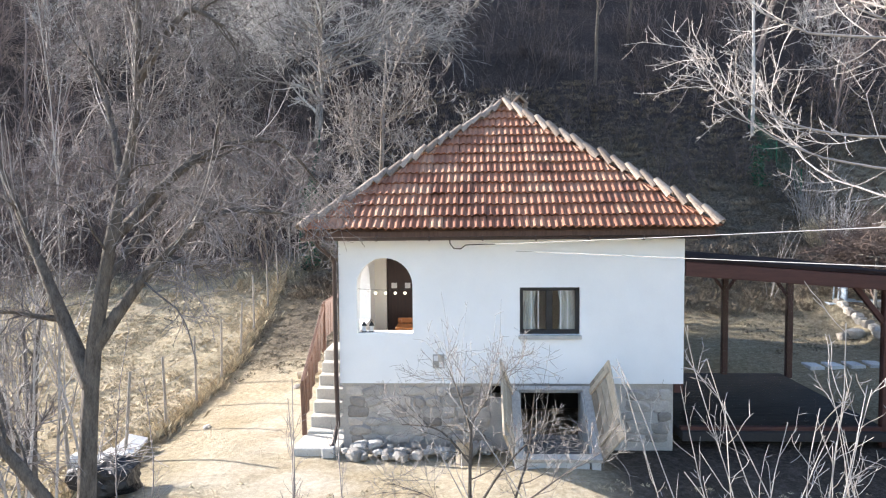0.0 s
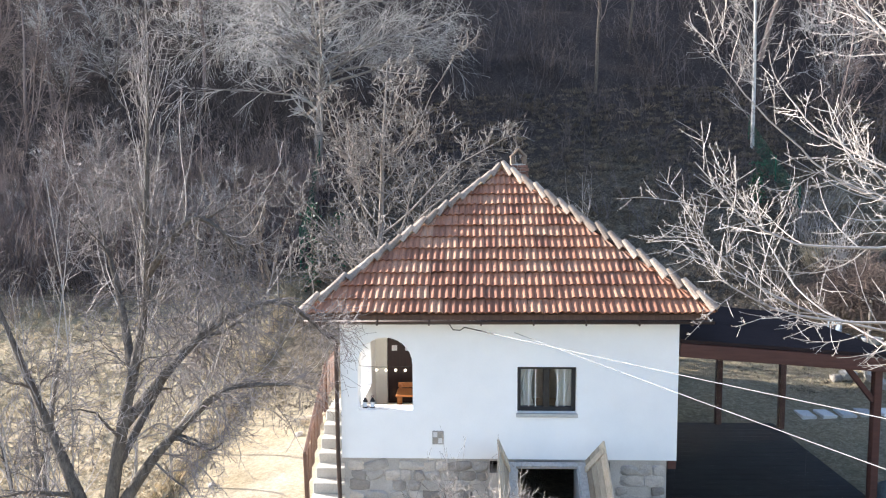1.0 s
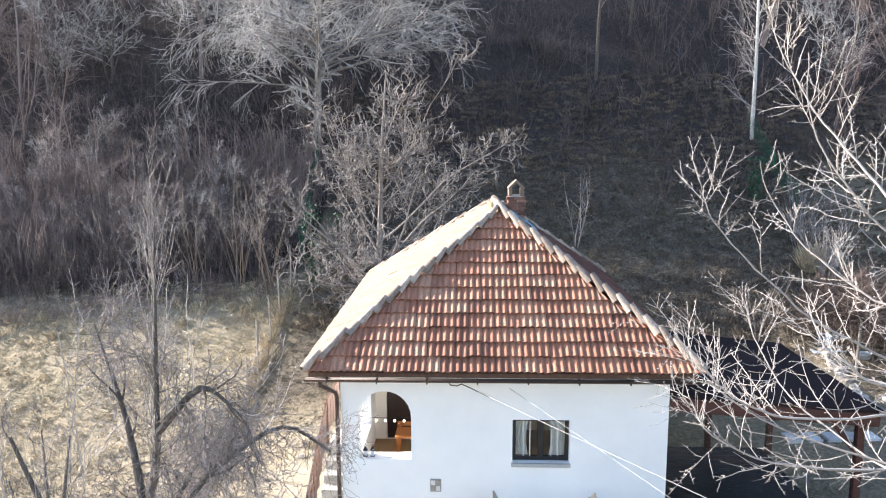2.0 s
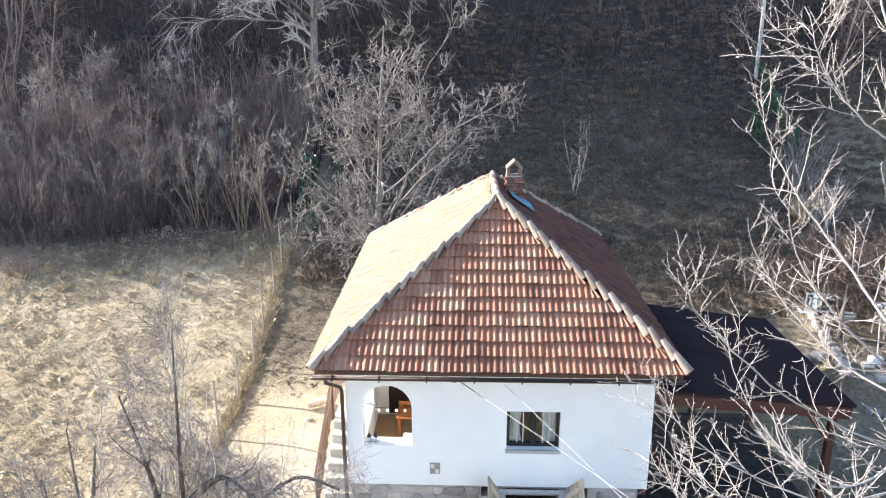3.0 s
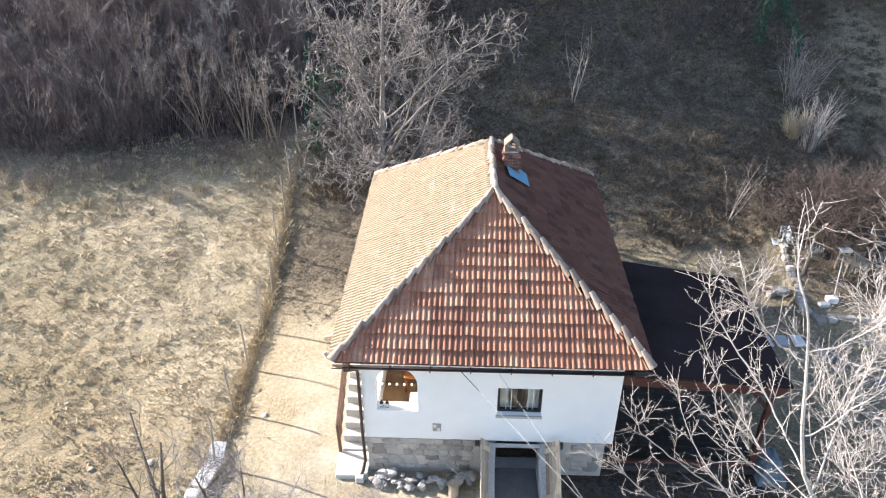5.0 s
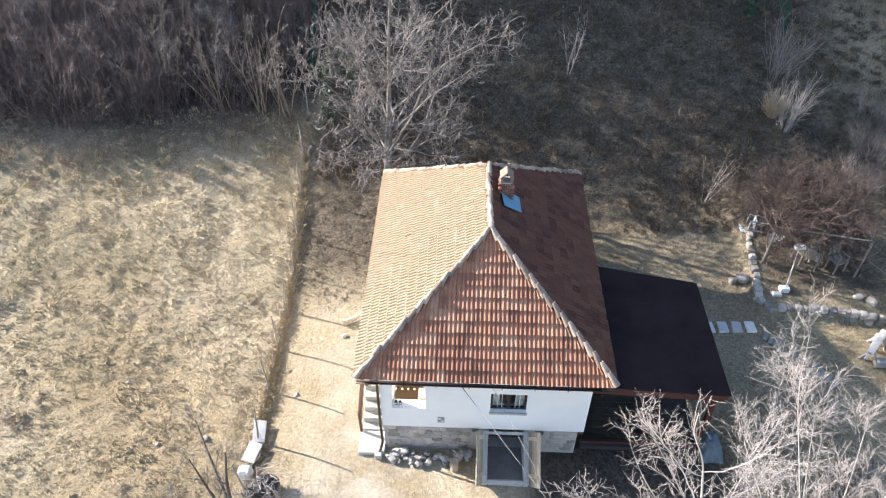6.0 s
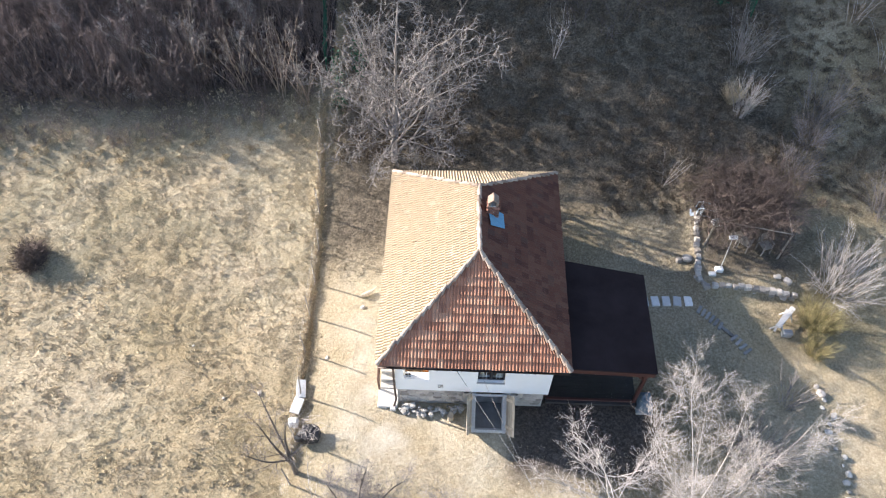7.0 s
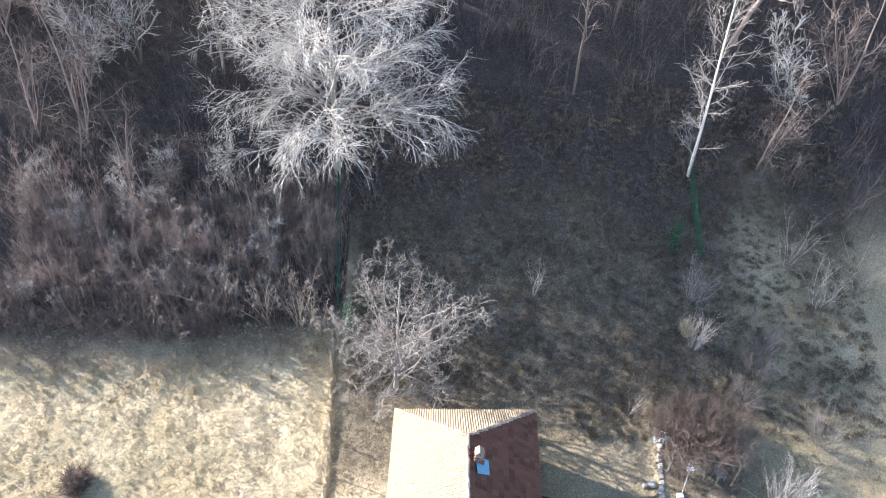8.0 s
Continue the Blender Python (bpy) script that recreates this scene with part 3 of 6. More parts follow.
# window
def build_window():
    w = part("window", boxed((WX0, Y0 + 0.1, WZ0), (WX0 + 0.06, Y0 + 0.17, WZ1), bevel=0.005), "blackframe", house, "black-framed two-leaf window")
    y0, y1 = Y0 + 0.1, Y0 + 0.17
    for lo, hi in (((WX1 - 0.06, y0, WZ0), (WX1, y1, WZ1)), ((WX0 + 0.06, y0, WZ1 - 0.06), (WX1 - 0.06, y1, WZ1)),
                   ((WX0 + 0.06, y0, WZ0), (WX1 - 0.06, y1, WZ0 + 0.07)), (((WX0 + WX1) / 2 - 0.05, y0 - 0.01, WZ0 + 0.07), ((WX0 + WX1) / 2 + 0.05, y1, WZ1 - 0.06))):
        part("window_frame", boxed(lo, hi, bevel=0.005), "blackframe", w)
    mid = (WX0 + WX1) / 2
    for a, c in ((WX0 + 0.06, mid - 0.05), (mid + 0.05, WX1 - 0.06)):
        g = part("pane", boxed((a, Y0 + 0.13, WZ0 + 0.07), (c, Y0 + 0.138, WZ1 - 0.06)), "glass", w)
        g.visible_shadow = False
        for f in (0.36, 0.66):
            x = a + (c - a) * f
            part("window_bar", boxed((x - 0.008, Y0 + 0.105, WZ0 + 0.072), (x + 0.008, Y0 + 0.12, WZ1 - 0.062)), "white", w)
    part("window_sill", boxed((WX0 - 0.02, Y0 - 0.05, WZ0 - 0.06), (WX1 + 0.02, Y0 + 0.1, WZ0 - 0.002), bevel=0.006), "concrete", w)
    for a, c, cut in ((WX0 - 0.05, WX0 + 0.32, 0.6), (WX1 - 0.36, WX1 + 0.05, -0.6)):
        bm = bmesh.new()
        cols = []
        for k in range(19):
            f = k / 18
            x = a + (c - a) * f
            pinch = cut * (0.14 if (f > 0.5) == (cut > 0) else 0.02)
            cols.append([bm.verts.new((x - pinch * math.sin(math.pi * u), Y0 + 0.215 + 0.015 * math.sin(k * 2.1), WZ0 - 0.1 + u * (WZ1 - WZ0 + 0.15))) for u in np.linspace(0, 1, 7)])
        for p, q in zip(cols, cols[1:]):
            for u in range(6):
                bm.faces.new((p[u], q[u], q[u + 1], p[u + 1]))
        part("curtain", bm, "curtain", w, "gathered white curtain", True)


build_window()
part("back_room_wall", boxed((-0.16, 13.6, 1.2), (X1 - WALL, 13.7, EAVE - 0.1)), "plaster_in", house)
vent = part("wall_vent", boxed((-0.59, Y0 - 0.02, 1.27), (-0.41, Y0 - 0.002, 1.49), bevel=0.004), "steel", house, "grey metal vent cover")
for k in range(2):
    for j in range(2):
        part("vent_flap", boxed((-0.575 + k * 0.08, Y0 - 0.028, 1.29 + j * 0.1), (-0.51 + k * 0.08, Y0 - 0.021, 1.37 + j * 0.1)), "white" if (k + j) % 2 else "steel", vent)

# ---- roof ----
roof = part("roof", boxed((X0 - 0.1, Y0 - 0.05, EAVE), (X1 + 0.1, Y1 + 0.05, EAVE + 0.05)), "brownwood", house, "clay-tiled hip roof with mortared ridge tiles")
bm = bmesh.new()
low = Vector((0, 0, -0.05))
v = {k: bm.verts.new(p + low) for k, p in (("fl", FL), ("fr", FR), ("br", BR), ("bl", BL), ("a", RA), ("b", RB))}
for f in (("fl", "fr", "a"), ("fr", "br", "b", "a"), ("br", "bl", "b"), ("bl", "fl", "a", "b"), ("bl", "br", "fr", "fl")):
    bm.faces.new([v[k] for k in f])
part("roof_boarding", bm, "brownwood", roof, "brown boarding below the tiles")

TW, TH = 0.217, 0.295


def tile_shape(roll=1.0):
    """One pressed tile with two rolls, its lower edge thick and proud of the row below: across, up the slope, out."""
    us = [0, 0.016, 0.05, 0.068, 0.086, 0.1085, 0.1245, 0.1585, 0.1765, 0.1945, 0.217]
    ws = [0.0, 0.002, 0.025, 0.03, 0.024, 0.0, 0.002, 0.025, 0.03, 0.024, 0.0]
    ws = [w * roll for w in ws]
    n = len(us)
    rows = [[(u, 0.02, w) for u, w in zip(us, ws)], [(u, 0.0, w + 0.04) for u, w in zip(us, ws)], [(u, TH + 0.03, w * 0.75 + 0.004) for u, w in zip(us, ws)]]
    verts = np.array(rows).reshape(-1, 3)
    q = [(r * n + k, r * n + k + 1, (r + 1) * n + k + 1, (r + 1) * n + k) for r in range(2) for k in range(n - 1)]
    return verts, np.array(q)


TILE_V, TILE_Q = tile_shape()
TILE_LOW = tile_shape(0.5)[0]
TILE_DEEP = tile_shape(1.8)[0]


def slope_frame(p, q, top):
    u = (q - p).normalized()
    n = u.cross(top - p).normalized()
    w = n.cross(u)
    m = Matrix((u, w, n)).transposed().to_4x4()
    m.translation = p
    return m


def tile_cells(p, q, tops, rng, shape):
    """The tiles of one slope; cut along its hips. Gives local vertices, and whether a tile is whole."""
    m = slope_frame(p, q, tops[0])
    inv = m.inverted()
    length = (q - p).length
    loc = [inv @ t for t in tops]
    left, right = loc[0], loc[-1]
    height = min(left.y, right.y)
    rows = int(height / TH) + 1
    for r in range(rows):
        v0 = r * TH - 0.06
        lo = left.x * min(max(v0 / left.y, 0), 1)
        for c in range(int(length / TW) + 2):
            u0 = c * TW - 0.03
            verts = shape + np.array([u0, v0, 0])
            vv = np.clip(verts[:, 1], 0, height)
            a = left.x * vv / left.y
            b = length + (right.x - length) * vv / right.y
            inside = (verts[:, 0] > a - 1e-6) & (verts[:, 0] < b + 1e-6)
            if inside.mean() < 0.25 or v0 > height - 0.05:
                continue
            whole = bool(inside.all())
            verts[:, 0] = np.clip(verts[:, 0], a, np.maximum(a, b))
            verts[:, 1] = np.minimum(verts[:, 1], height + 0.02)
            yield m, u0, v0, verts, whole


rt = np.random.default_rng(11)


def slope_joined(name, p, q, tops, mat, label):
    vs, fs, off = [], [], 0
    for m, u0, v0, verts, whole in tile_cells(p, q, tops, rt, TILE_LOW if mat == "tiles" else TILE_DEEP):
        w = verts.copy()
        w[:, 2] += rt.normal(0, 0.004)
        w[:, 1] += rt.normal(0, 0.006)
        mm = np.array(m)
        vs.append(w @ mm[:3, :3].T + mm[:3, 3])
        fs.append(TILE_Q + off)
        off += len(w)
    return part_of(name, quads_mesh(name, np.concatenate(vs), np.concatenate(fs), True), mat, roof, label)


for args in ((BL, FL, [RB, RA], "tiles_lichen", "rows of pale lichen-grown clay tiles"), (FR, BR, [RA, RB], "tiles", "rows of weathered red clay tiles, coloured dark as the unlit slope"), (BR, BL, [RB, RB], "tiles_lichen", "rows of pale lichen-grown clay tiles")):
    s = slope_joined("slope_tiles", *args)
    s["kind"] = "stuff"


def cap_mesh(length, r0, r1):
    """A half-round ridge tile, wider at its lower end."""
    bm = bmesh.new()
    rings = []
    for along, r, out in ((0, r0, 0), (0, r0 - 0.02, -0.0), (length, r1 - 0.02, 0), (length, r1, 0)):
        rings.append([bm.verts.new((r * math.cos(a), along, r * math.sin(a) * 0.9)) for a in np.linspace(-0.25, math.pi + 0.25, 9)])
    for a, b in ((1, 0), (0, 3), (3, 2), (2, 1)):
        for k in range(8):
            bm.faces.new((rings[a][k], rings[a][k + 1], rings[b][k + 1], rings[b][k]))
    bmesh.ops.recalc_face_normals(bm, faces=list(bm.faces))
    me = bpy.data.meshes.new("ridge_tile")
    bm.to_mesh(me)
    bm.free()
    me.materials.append(MAT["cap"])
    return me


CAP = cap_mesh(0.38, 0.108, 0.056)


def caps(a, b, lift=0.05, tilt=14, wide=1.0):
    """A row of ridge tiles from the low end a to the high end b."""
    d = b - a
    n = round(d.length / 0.3)
    d.normalize()
    s = d.cross(Vector((0, 0, 1))).normalized()
    u = s.cross(d)
    for k in range(n):
        m = Matrix((s, d, u)).transposed().to_4x4()
        m.translation = a + d * (k * (b - a).length / n - 0.03) + Vector((0, 0, lift))
        ob = part_of("ridge_tile", CAP, "cap", roof)
        ob.matrix_basis = m @ pose(rt.normal(0, 0.006), 0, rt.normal(0, 0.006), tilt + rt.normal(0, 2.5), rt.normal(0, 5), rt.normal(0, 2.5)) @ Matrix.Diagonal((wide, 1, wide, 1))


caps(FL, RA, 0.025, 12, 0.8), caps(FR, RA, 0.04, 18, 0.92), caps(BL, RB, 0.03, 10, 0.8), caps(BR, RB, 0.03, 12, 0.8), caps(RA, RB, 0.04, 10, 0.9)

# eaves: fascia boards, gutter, brackets, downpipe
part("fascia", boxed((FL.x + 0.06, FL.y + 0.04, 3.33), (FR.x - 0.05, FL.y + 0.07, 3.44)), "brownwood", roof, "brown fascia board under the tiles")
part("fascia", boxed((FL.x + 0.03, FL.y + 0.08, 3.3), (FL.x + 0.06, BL.y - 0.05, 3.42)), "brownwood", roof)
part("fascia", boxed((FR.x - 0.06, FR.y + 0.08, 3.3), (FR.x - 0.03, BR.y - 0.05, 3.42)), "brownwood", roof)
part("soffit", boxed((FL.x + 0.06, FL.y + 0.07, 3.33), (FR.x - 0.06, Y0 - 0.003, 3.36)), "fascia", roof, "boarded soffit")
part("soffit", boxed((FL.x + 0.06, Y0 - 0.003, 3.33), (X0 - 0.003, BL.y - 0.05, 3.36)), "fascia", roof)
part("soffit", boxed((X1 + 0.003, Y0 - 0.003, 3.33), (FR.x - 0.06, BR.y - 0.05, 3.36)), "fascia", roof)


def gutter_run(a, b, r=0.055):
    bm = bmesh.new()
    a, b = Vector(a), Vector(b)
    d = (b - a).normalized()
    s = d.cross(Vector((0, 0, 1))).normalized()
    rows = []
    for p in (a, b):
        for rr in (r, r - 0.008):
            rows.append([bm.verts.new(p + s * (rr * math.cos(t)) + Vector((0, 0, rr * math.sin(t)))) for t in np.linspace(math.pi, 2 * math.pi, 9)])
    for k in range(8):
        bm.faces.new((rows[0][k], rows[0][k + 1], rows[2][k + 1], rows[2][k]))
        bm.faces.new((rows[1][k], rows[3][k], rows[3][k + 1], rows[1][k + 1]))
        bm.faces.new((rows[0][k], rows[1][k], rows[1][k + 1], rows[0][k + 1]))
        bm.faces.new((rows[2][k], rows[2][k + 1], rows[3][k + 1], rows[3][k]))
    for k in (0, 8):
        bm.faces.new((rows[0][k], rows[2][k], rows[3][k], rows[1][k]))
    return bm


gut = part("gutter", gutter_run((FL.x, 10.47, 3.33), (FR.x, 10.46, 3.345)), "gutter", house, "brown half-round gutter", True)
for k in range(8):
    x = -2.2 + k * 0.79
    part("gutter_bracket", boxed((x, 10.405, 3.27), (x + 0.022, 10.53, 3.345), bevel=0.004), "gutter", gut)
pipe = [((-2.3, 10.47, 3.3), (-2.3, 10.48, 3.22), (-2.12, 10.77, 3.0), (-2.1, 10.79, 2.9), (-2.1, 10.79, 1.2), (-2.08, 10.78, 0.4), (-2.14, 10.7, 0.12), (-2.18, 10.62, 0.06))]
part_of("downpipe", tube_mesh("downpipe", [(pipe[0], [0.036] * 8)], 10), "gutter", house, "brown downpipe at the wall corner", True)

# chimney of bricks with a small stone hood, and blue flashing
chimney = thing("chimney", (1.07, 15.42, 5.2), "weathered brick chimney with a small gabled clay hood", "chimney")
CX, CY = 1.07, 15.42
part("core", boxed((CX - 0.15, CY - 0.15, 4.9), (CX + 0.15, CY + 0.15, 5.86)), "mortar", chimney)
BRICK = boxed((-0.09, -0.045, -0.03), (0.09, 0.045, 0.03), bevel=0.006)
me = bpy.data.meshes.new("brick")
BRICK.to_mesh(me)
BRICK.free()
me.materials.append(MAT["brick"])
for row in range(11):
    z = 5.1 + row * 0.07
    for side in range(4):
        for k in range(2):
            a = (k - 0.5) * 0.19 + (0.03 if row % 2 else -0.03)
            ob = part_of("brick", me, "brick", chimney)
            ob.matrix_basis = pose(CX, CY, z, 0, 0, side * 90) @ pose(a, -0.135 + rt.normal(0, 0.006), 0, 0, 0, rt.normal(0, 2))
for sx in (-1, 1):
    part("hood_pillar", boxed((CX + sx * 0.13 - 0.04, CY - 0.16, 5.85), (CX + sx * 0.13 + 0.04, CY + 0.16, 6.02), bevel=0.01), "hood", chimney)
    part("hood_slab", boxed((-0.02, -0.18, -0.025), (0.24, 0.18, 0.025), pose(CX + 0, CY, 6.17, 0, 44 if sx > 0 else 136, 0), 0.012), "hood", chimney, "tan clay hood slab")
bm = bmesh.new()
sl = (RA.z - FR.z) / (FR.x - RA.x)
zf = lambda x: RA.z - (x - RA.x) * sl + 0.1
quad = [(CX - 0.12, CY - 0.18), (CX - 0.05, CY - 0.66), (CX + 0.44, CY - 0.5), (CX + 0.4, CY + 0.12), (CX + 0.18, CY + 0.12), (CX + 0.18, CY - 0.18)]
top = [bm.verts.new((x, y, zf(x) + 0.012)) for x, y in quad]
bm.faces.new(top)
r = bmesh.ops.extrude_face_region(bm, geom=list(bm.faces))
for g in r["geom"]:
    if isinstance(g, bmesh.types.BMVert):
        g.co.z -= 0.01
bmesh.ops.recalc_face_normals(bm, faces=list(bm.faces))
part("flashing", bm, "blue", chimney, "light blue sheet flashing")

# ---- stairs at the side of the house ----
stairs = thing("entrance_stairs", (-2.45, 11.4, 0), "pale worn concrete stairs rising along the house wall", "stairs")
for k in range(7):
    y = 11.35 + k * 0.235
    part("step", boxed((-2.7, y, -0.2 if k == 0 else (k - 1) * 0.178), (X0 - 0.006, y + 0.26 if k < 6 else 13.6, 0.08 + k * 0.178 + 0.02), bevel=0.012), "steps", stairs)
part("landing_slab", boxed((-2.76, 10.62, -0.2), (X0 + 0.02, 11.345, 0.06), bevel=0.015), "steps", stairs, "sunlit concrete slab at the foot")
part("stair_core", boxed((-2.68, 12.0, -0.2), (X0 - 0.01, 13.55, 0.4)), "concrete", stairs)
rail = thing("stair_railing", (-2.74, 11.4, 0.1), "brown boarded stair railing with a leaning post", "railing")
part("post", beam(bmesh.new(), (-2.74, 11.32, 0.05), (-2.76, 11.32, 0.92), 0.07, 0.07, (0, 1, 0), 0.006), "brownwood", rail)
part("post", beam(bmesh.new(), (-2.74, 12.95, 1.1), (-2.74, 12.95, 2.0), 0.08, 0.08, (0, 1, 0), 0.006), "brownwood", rail)
part("handrail", beam(bmesh.new(), (-2.75, 11.25, 0.93), (-2.74, 13.0, 2.0), 0.09, 0.05, (1, 0, 0), 0.006), "brownwood", rail)
part("handrail", beam(bmesh.new(), (-2.74, 13.0, 2.0), (-2.74, 14.3, 2.0), 0.09, 0.05, (1, 0, 0), 0.006), "brownwood", rail)
for k in range(12):
    y = 11.45 + k * 0.235
    z = min(0.3 + (y - 11.35) * 0.7, 1.36)
    part("board", boxed((-2.755, y, z), (-2.73, y + 0.2, z + min(0.66, 0.6 + k * 0.02)), bevel=0.004), "brownwood", rail)

# ---- porch things ----
table = thing("porch_bench", (-1.0, 12.2, 1.28), "orange varnished wooden bench on the porch", "bench")
part("seat", boxed((-1.3, 12.0, 1.68), (-0.35, 12.45, 1.72), bevel=0.01), "orangewood", table)
part("backrest", boxed((-1.3, 12.45, 1.73), (-0.35, 12.48, 1.82), bevel=0.01), "orangewood", table)
for x in (-1.25, -0.4):
    for y in (12.03, 12.42):
        part("leg", boxed((x - 0.025, y - 0.025, 1.28), (x + 0.025, y + 0.025, 1.68 if y < 12.2 else 1.8)), "orangewood", table)
mat_ = thing("folded_blanket", (-0.75, 11.55, 1.28), "pale folded blanket on a low box", "blanket")
part("low_box", boxed((-1.15, 11.35, 1.281), (-0.45, 11.75, 1.52), bevel=0.01), "orangewood", mat_)
part("blanket", boxed((-1.13, 11.37, 1.521), (-0.5, 11.72, 1.57), bevel=0.02), "curtain", mat_)
for k, x in enumerate((-1.68, -1.56)):
    lan = thing("lantern", (x, 10.97, AZ0), "small dark lantern standing on the arch sill", "lantern", "lanterns on the sill")
    part("base", boxed((x - 0.035, 10.94, AZ0), (x + 0.035, 11.01, AZ0 + 0.015)), "black", lan)
    part("glass_body", boxed((x - 0.028, 10.947, AZ0 + 0.015), (x + 0.028, 11.003, AZ0 + 0.1)), "white", lan)
    bm = bmesh.new()
    bmesh.ops.create_cone(bm, cap_ends=True, segments=8, radius1=0.045, radius2=0.012, depth=0.06, matrix=Matrix.Translation((x, 10.975, AZ0 + 0.13)))
    part("cap", bm, "black", lan)
    part_of("ring", tube_mesh("ring", [([(x + 0.018 * math.cos(a), 10.975, AZ0 + 0.18 + 0.018 * math.sin(a)) for a in np.linspace(0, 6.2, 9)], [0.004] * 9)]), "black", lan)
lights = thing("string_lights", (-1.33, 11.0, 2.47), "string of small round bulbs across the arch", "string lights")
part_of("cord", tube_mesh("cord", [curve_tube(((AX0, 11.0, 2.5), (AX1, 11.0, 2.5)), 0.004, 10, 0.02)]), "black", lights)
for k in range(5):
    bm = bmesh.new()
    bmesh.ops.create_uvsphere(bm, u_segments=10, v_segments=7, radius=0.024, matrix=Matrix.Translation((AX0 + 0.12 + k * 0.155, 11.0, 2.43)))
    part("bulb", bm, "bulb", lights, "", True)

# ---- cellar hatch ----
hatch = thing("cellar_hatch", (1.22, 10.3, 0), "sloping cellar hatch with two open weathered board leaves", "hatch")
HT, HB = Vector((0, 10.8, 1.0)), Vector((0, 9.72, 0.22))
sd = (HB - HT)
HL = sd.length
sd.normalize()
hn = Vector((1, 0, 0)).cross(sd) * -1
hn = hn if hn.z > 0 else -hn
HX0, HX1 = 0.6, 1.84
hm = Matrix((Vector((1, 0, 0)), sd, hn)).transposed().to_4x4()
hm.translation = HT
for lo, hi in (((HX0, 0, -0.06), (HX0 + 0.13, HL, 0.02)), ((HX1 - 0.13, 0, -0.06), (HX1, HL, 0.02)), ((HX0 + 0.13, 0, -0.06), (HX1 - 0.13, 0.08, 0.018)), ((HX0 + 0.13, HL - 0.1, -0.06), (HX1 - 0.13, HL, 0.018))):
    part("frame", boxed(lo, hi, hm, 0.008), "greywood", hatch, "grey wooden frame")
for x0, x1 in ((HX0 + 0.02, HX0 + 0.15), (HX1 - 0.15, HX1 - 0.02)):
    bm = bmesh.new()
    f1 = [bm.verts.new((x0, y, z)) for y, z in ((10.88, -0.3), (10.88, 0.95), (10.76, 0.92), (9.76, 0.19), (9.76, -0.3))]
    f2 = [bm.verts.new((x1, v.co.y, v.co.z)) for v in f1]
    bm.faces.new(f1), bm.faces.new(f2[::-1])
    for k in range(5):
        bm.faces.new((f1[k], f1[(k + 1) % 5], f2[(k + 1) % 5], f2[k]))
    bmesh.ops.recalc_face_normals(bm, faces=list(bm.faces))
    part("cheek", bm, "concrete", hatch)
part("kerb", boxed((HX0 + 0.18, 9.76, -0.3), (HX1 - 0.18, 9.9, 0.17)), "concrete", hatch)
# Slab colour instead of concrete puts the hatch's shade into this step.
part("well_floor", boxed((HX0 + 0.152, 9.9, -0.3), (HX1 - 0.152, 10.9, 0.135)), "darkslab", hatch, "cellar step in darker slab colour for its shade")
for side, x, ang in ((-1, HX0, 74), (1, HX1, 68)):
    ax = Matrix.Translation((x, 0, 0.03)) @ Matrix.Rotation(radians(-ang * side), 4, "Y")
    lm = hm @ ax
    leaf = part("leaf", boxed((0, 0.1, 0.02), (0.56 * side, 0.2, 0.045), lm, 0.004), "paleboard", hatch, "weathered board leaf standing open")
    part("cross_board", boxed((0, HL - 0.3, 0.02), (0.56 * side, HL - 0.2, 0.045), lm, 0.004), "paleboard", leaf)
    for k in range(4):
        part("board", boxed((side * (0.004 + k * 0.148), -0.02, -0.012), (side * (0.145 + k * 0.148), HL + 0.02, 0.018), lm, 0.004), "paleboard", leaf)
    for y in (0.15, HL - 0.25):
        part("hinge", boxed((-0.07 * side, y - 0.02, 0.02), (0.1 * side, y + 0.02, 0.028), lm), "black", leaf)

# ---- canopy beside the house ----
canopy = thing("canopy", (5.1, 13, 0.1), "lean-to canopy with dark felt roof on red-brown timber posts", "canopy")
CA, CB, CC, CD = Vector((3.29, 10.84, 2.98)), Vector((6.7, 10.9, 2.72)), Vector((6.8, 14.98, 2.66)), Vector((3.8, 15.35, 2.9))
bm = bmesh.new()
t = [bm.verts.new(p) for p in (CA, CB, CC, CD)]
bm.faces.new(t)
r = bmesh.ops.extrude_face_region(bm, geom=list(bm.faces))
for g in r["geom"]:
    if isinstance(g, bmesh.types.BMVert):
        g.co.z -= 0.05
bmesh.ops.recalc_face_normals(bm, faces=list(bm.faces))
bmesh.ops.subdivide_edges(bm, edges=list(bm.edges), cuts=6, use_grid_fill=True)
for q in bm.verts:
    q.co.z += 0.015 * noise.noise(q.co * 1.3)
part("roof", bm, "felt", canopy, "dark roofing felt")
dz = Vector((0, 0, -0.17))
part("beam", beam(bmesh.new(), CA + dz + Vector((0, 0.06, 0)), CB + dz + Vector((-0.05, 0.06, 0)), 0.12, 0.22, (0, 0, 1), 0.008), "redbeam", canopy, "red-brown front beam")
part("beam", beam(bmesh.new(), CD + dz + Vector((0, -0.1, 0)), CC + dz + Vector((-0.05, -0.1, 0)), 0.12, 0.18, (0, 0, 1), 0.008), "redbeam", canopy)
part("beam", beam(bmesh.new(), CB + dz + Vector((-0.12, 0.2, 0.03)), CC + dz + Vector((-0.12, -0.1, 0.03)), 0.12, 0.16, (0, 0, 1), 0.008), "redbeam", canopy)
for k in range(6):
    f = (k + 0.5) / 6
    a, b = CA.lerp(CD, f), CB.lerp(CC, f)
    part("rafter", beam(bmesh.new(), a + Vector((0.05, 0, -0.11)), b + Vector((-0.2, 0, -0.11)), 0.07, 0.1, (0, 0, 1)), "redbeam", canopy)
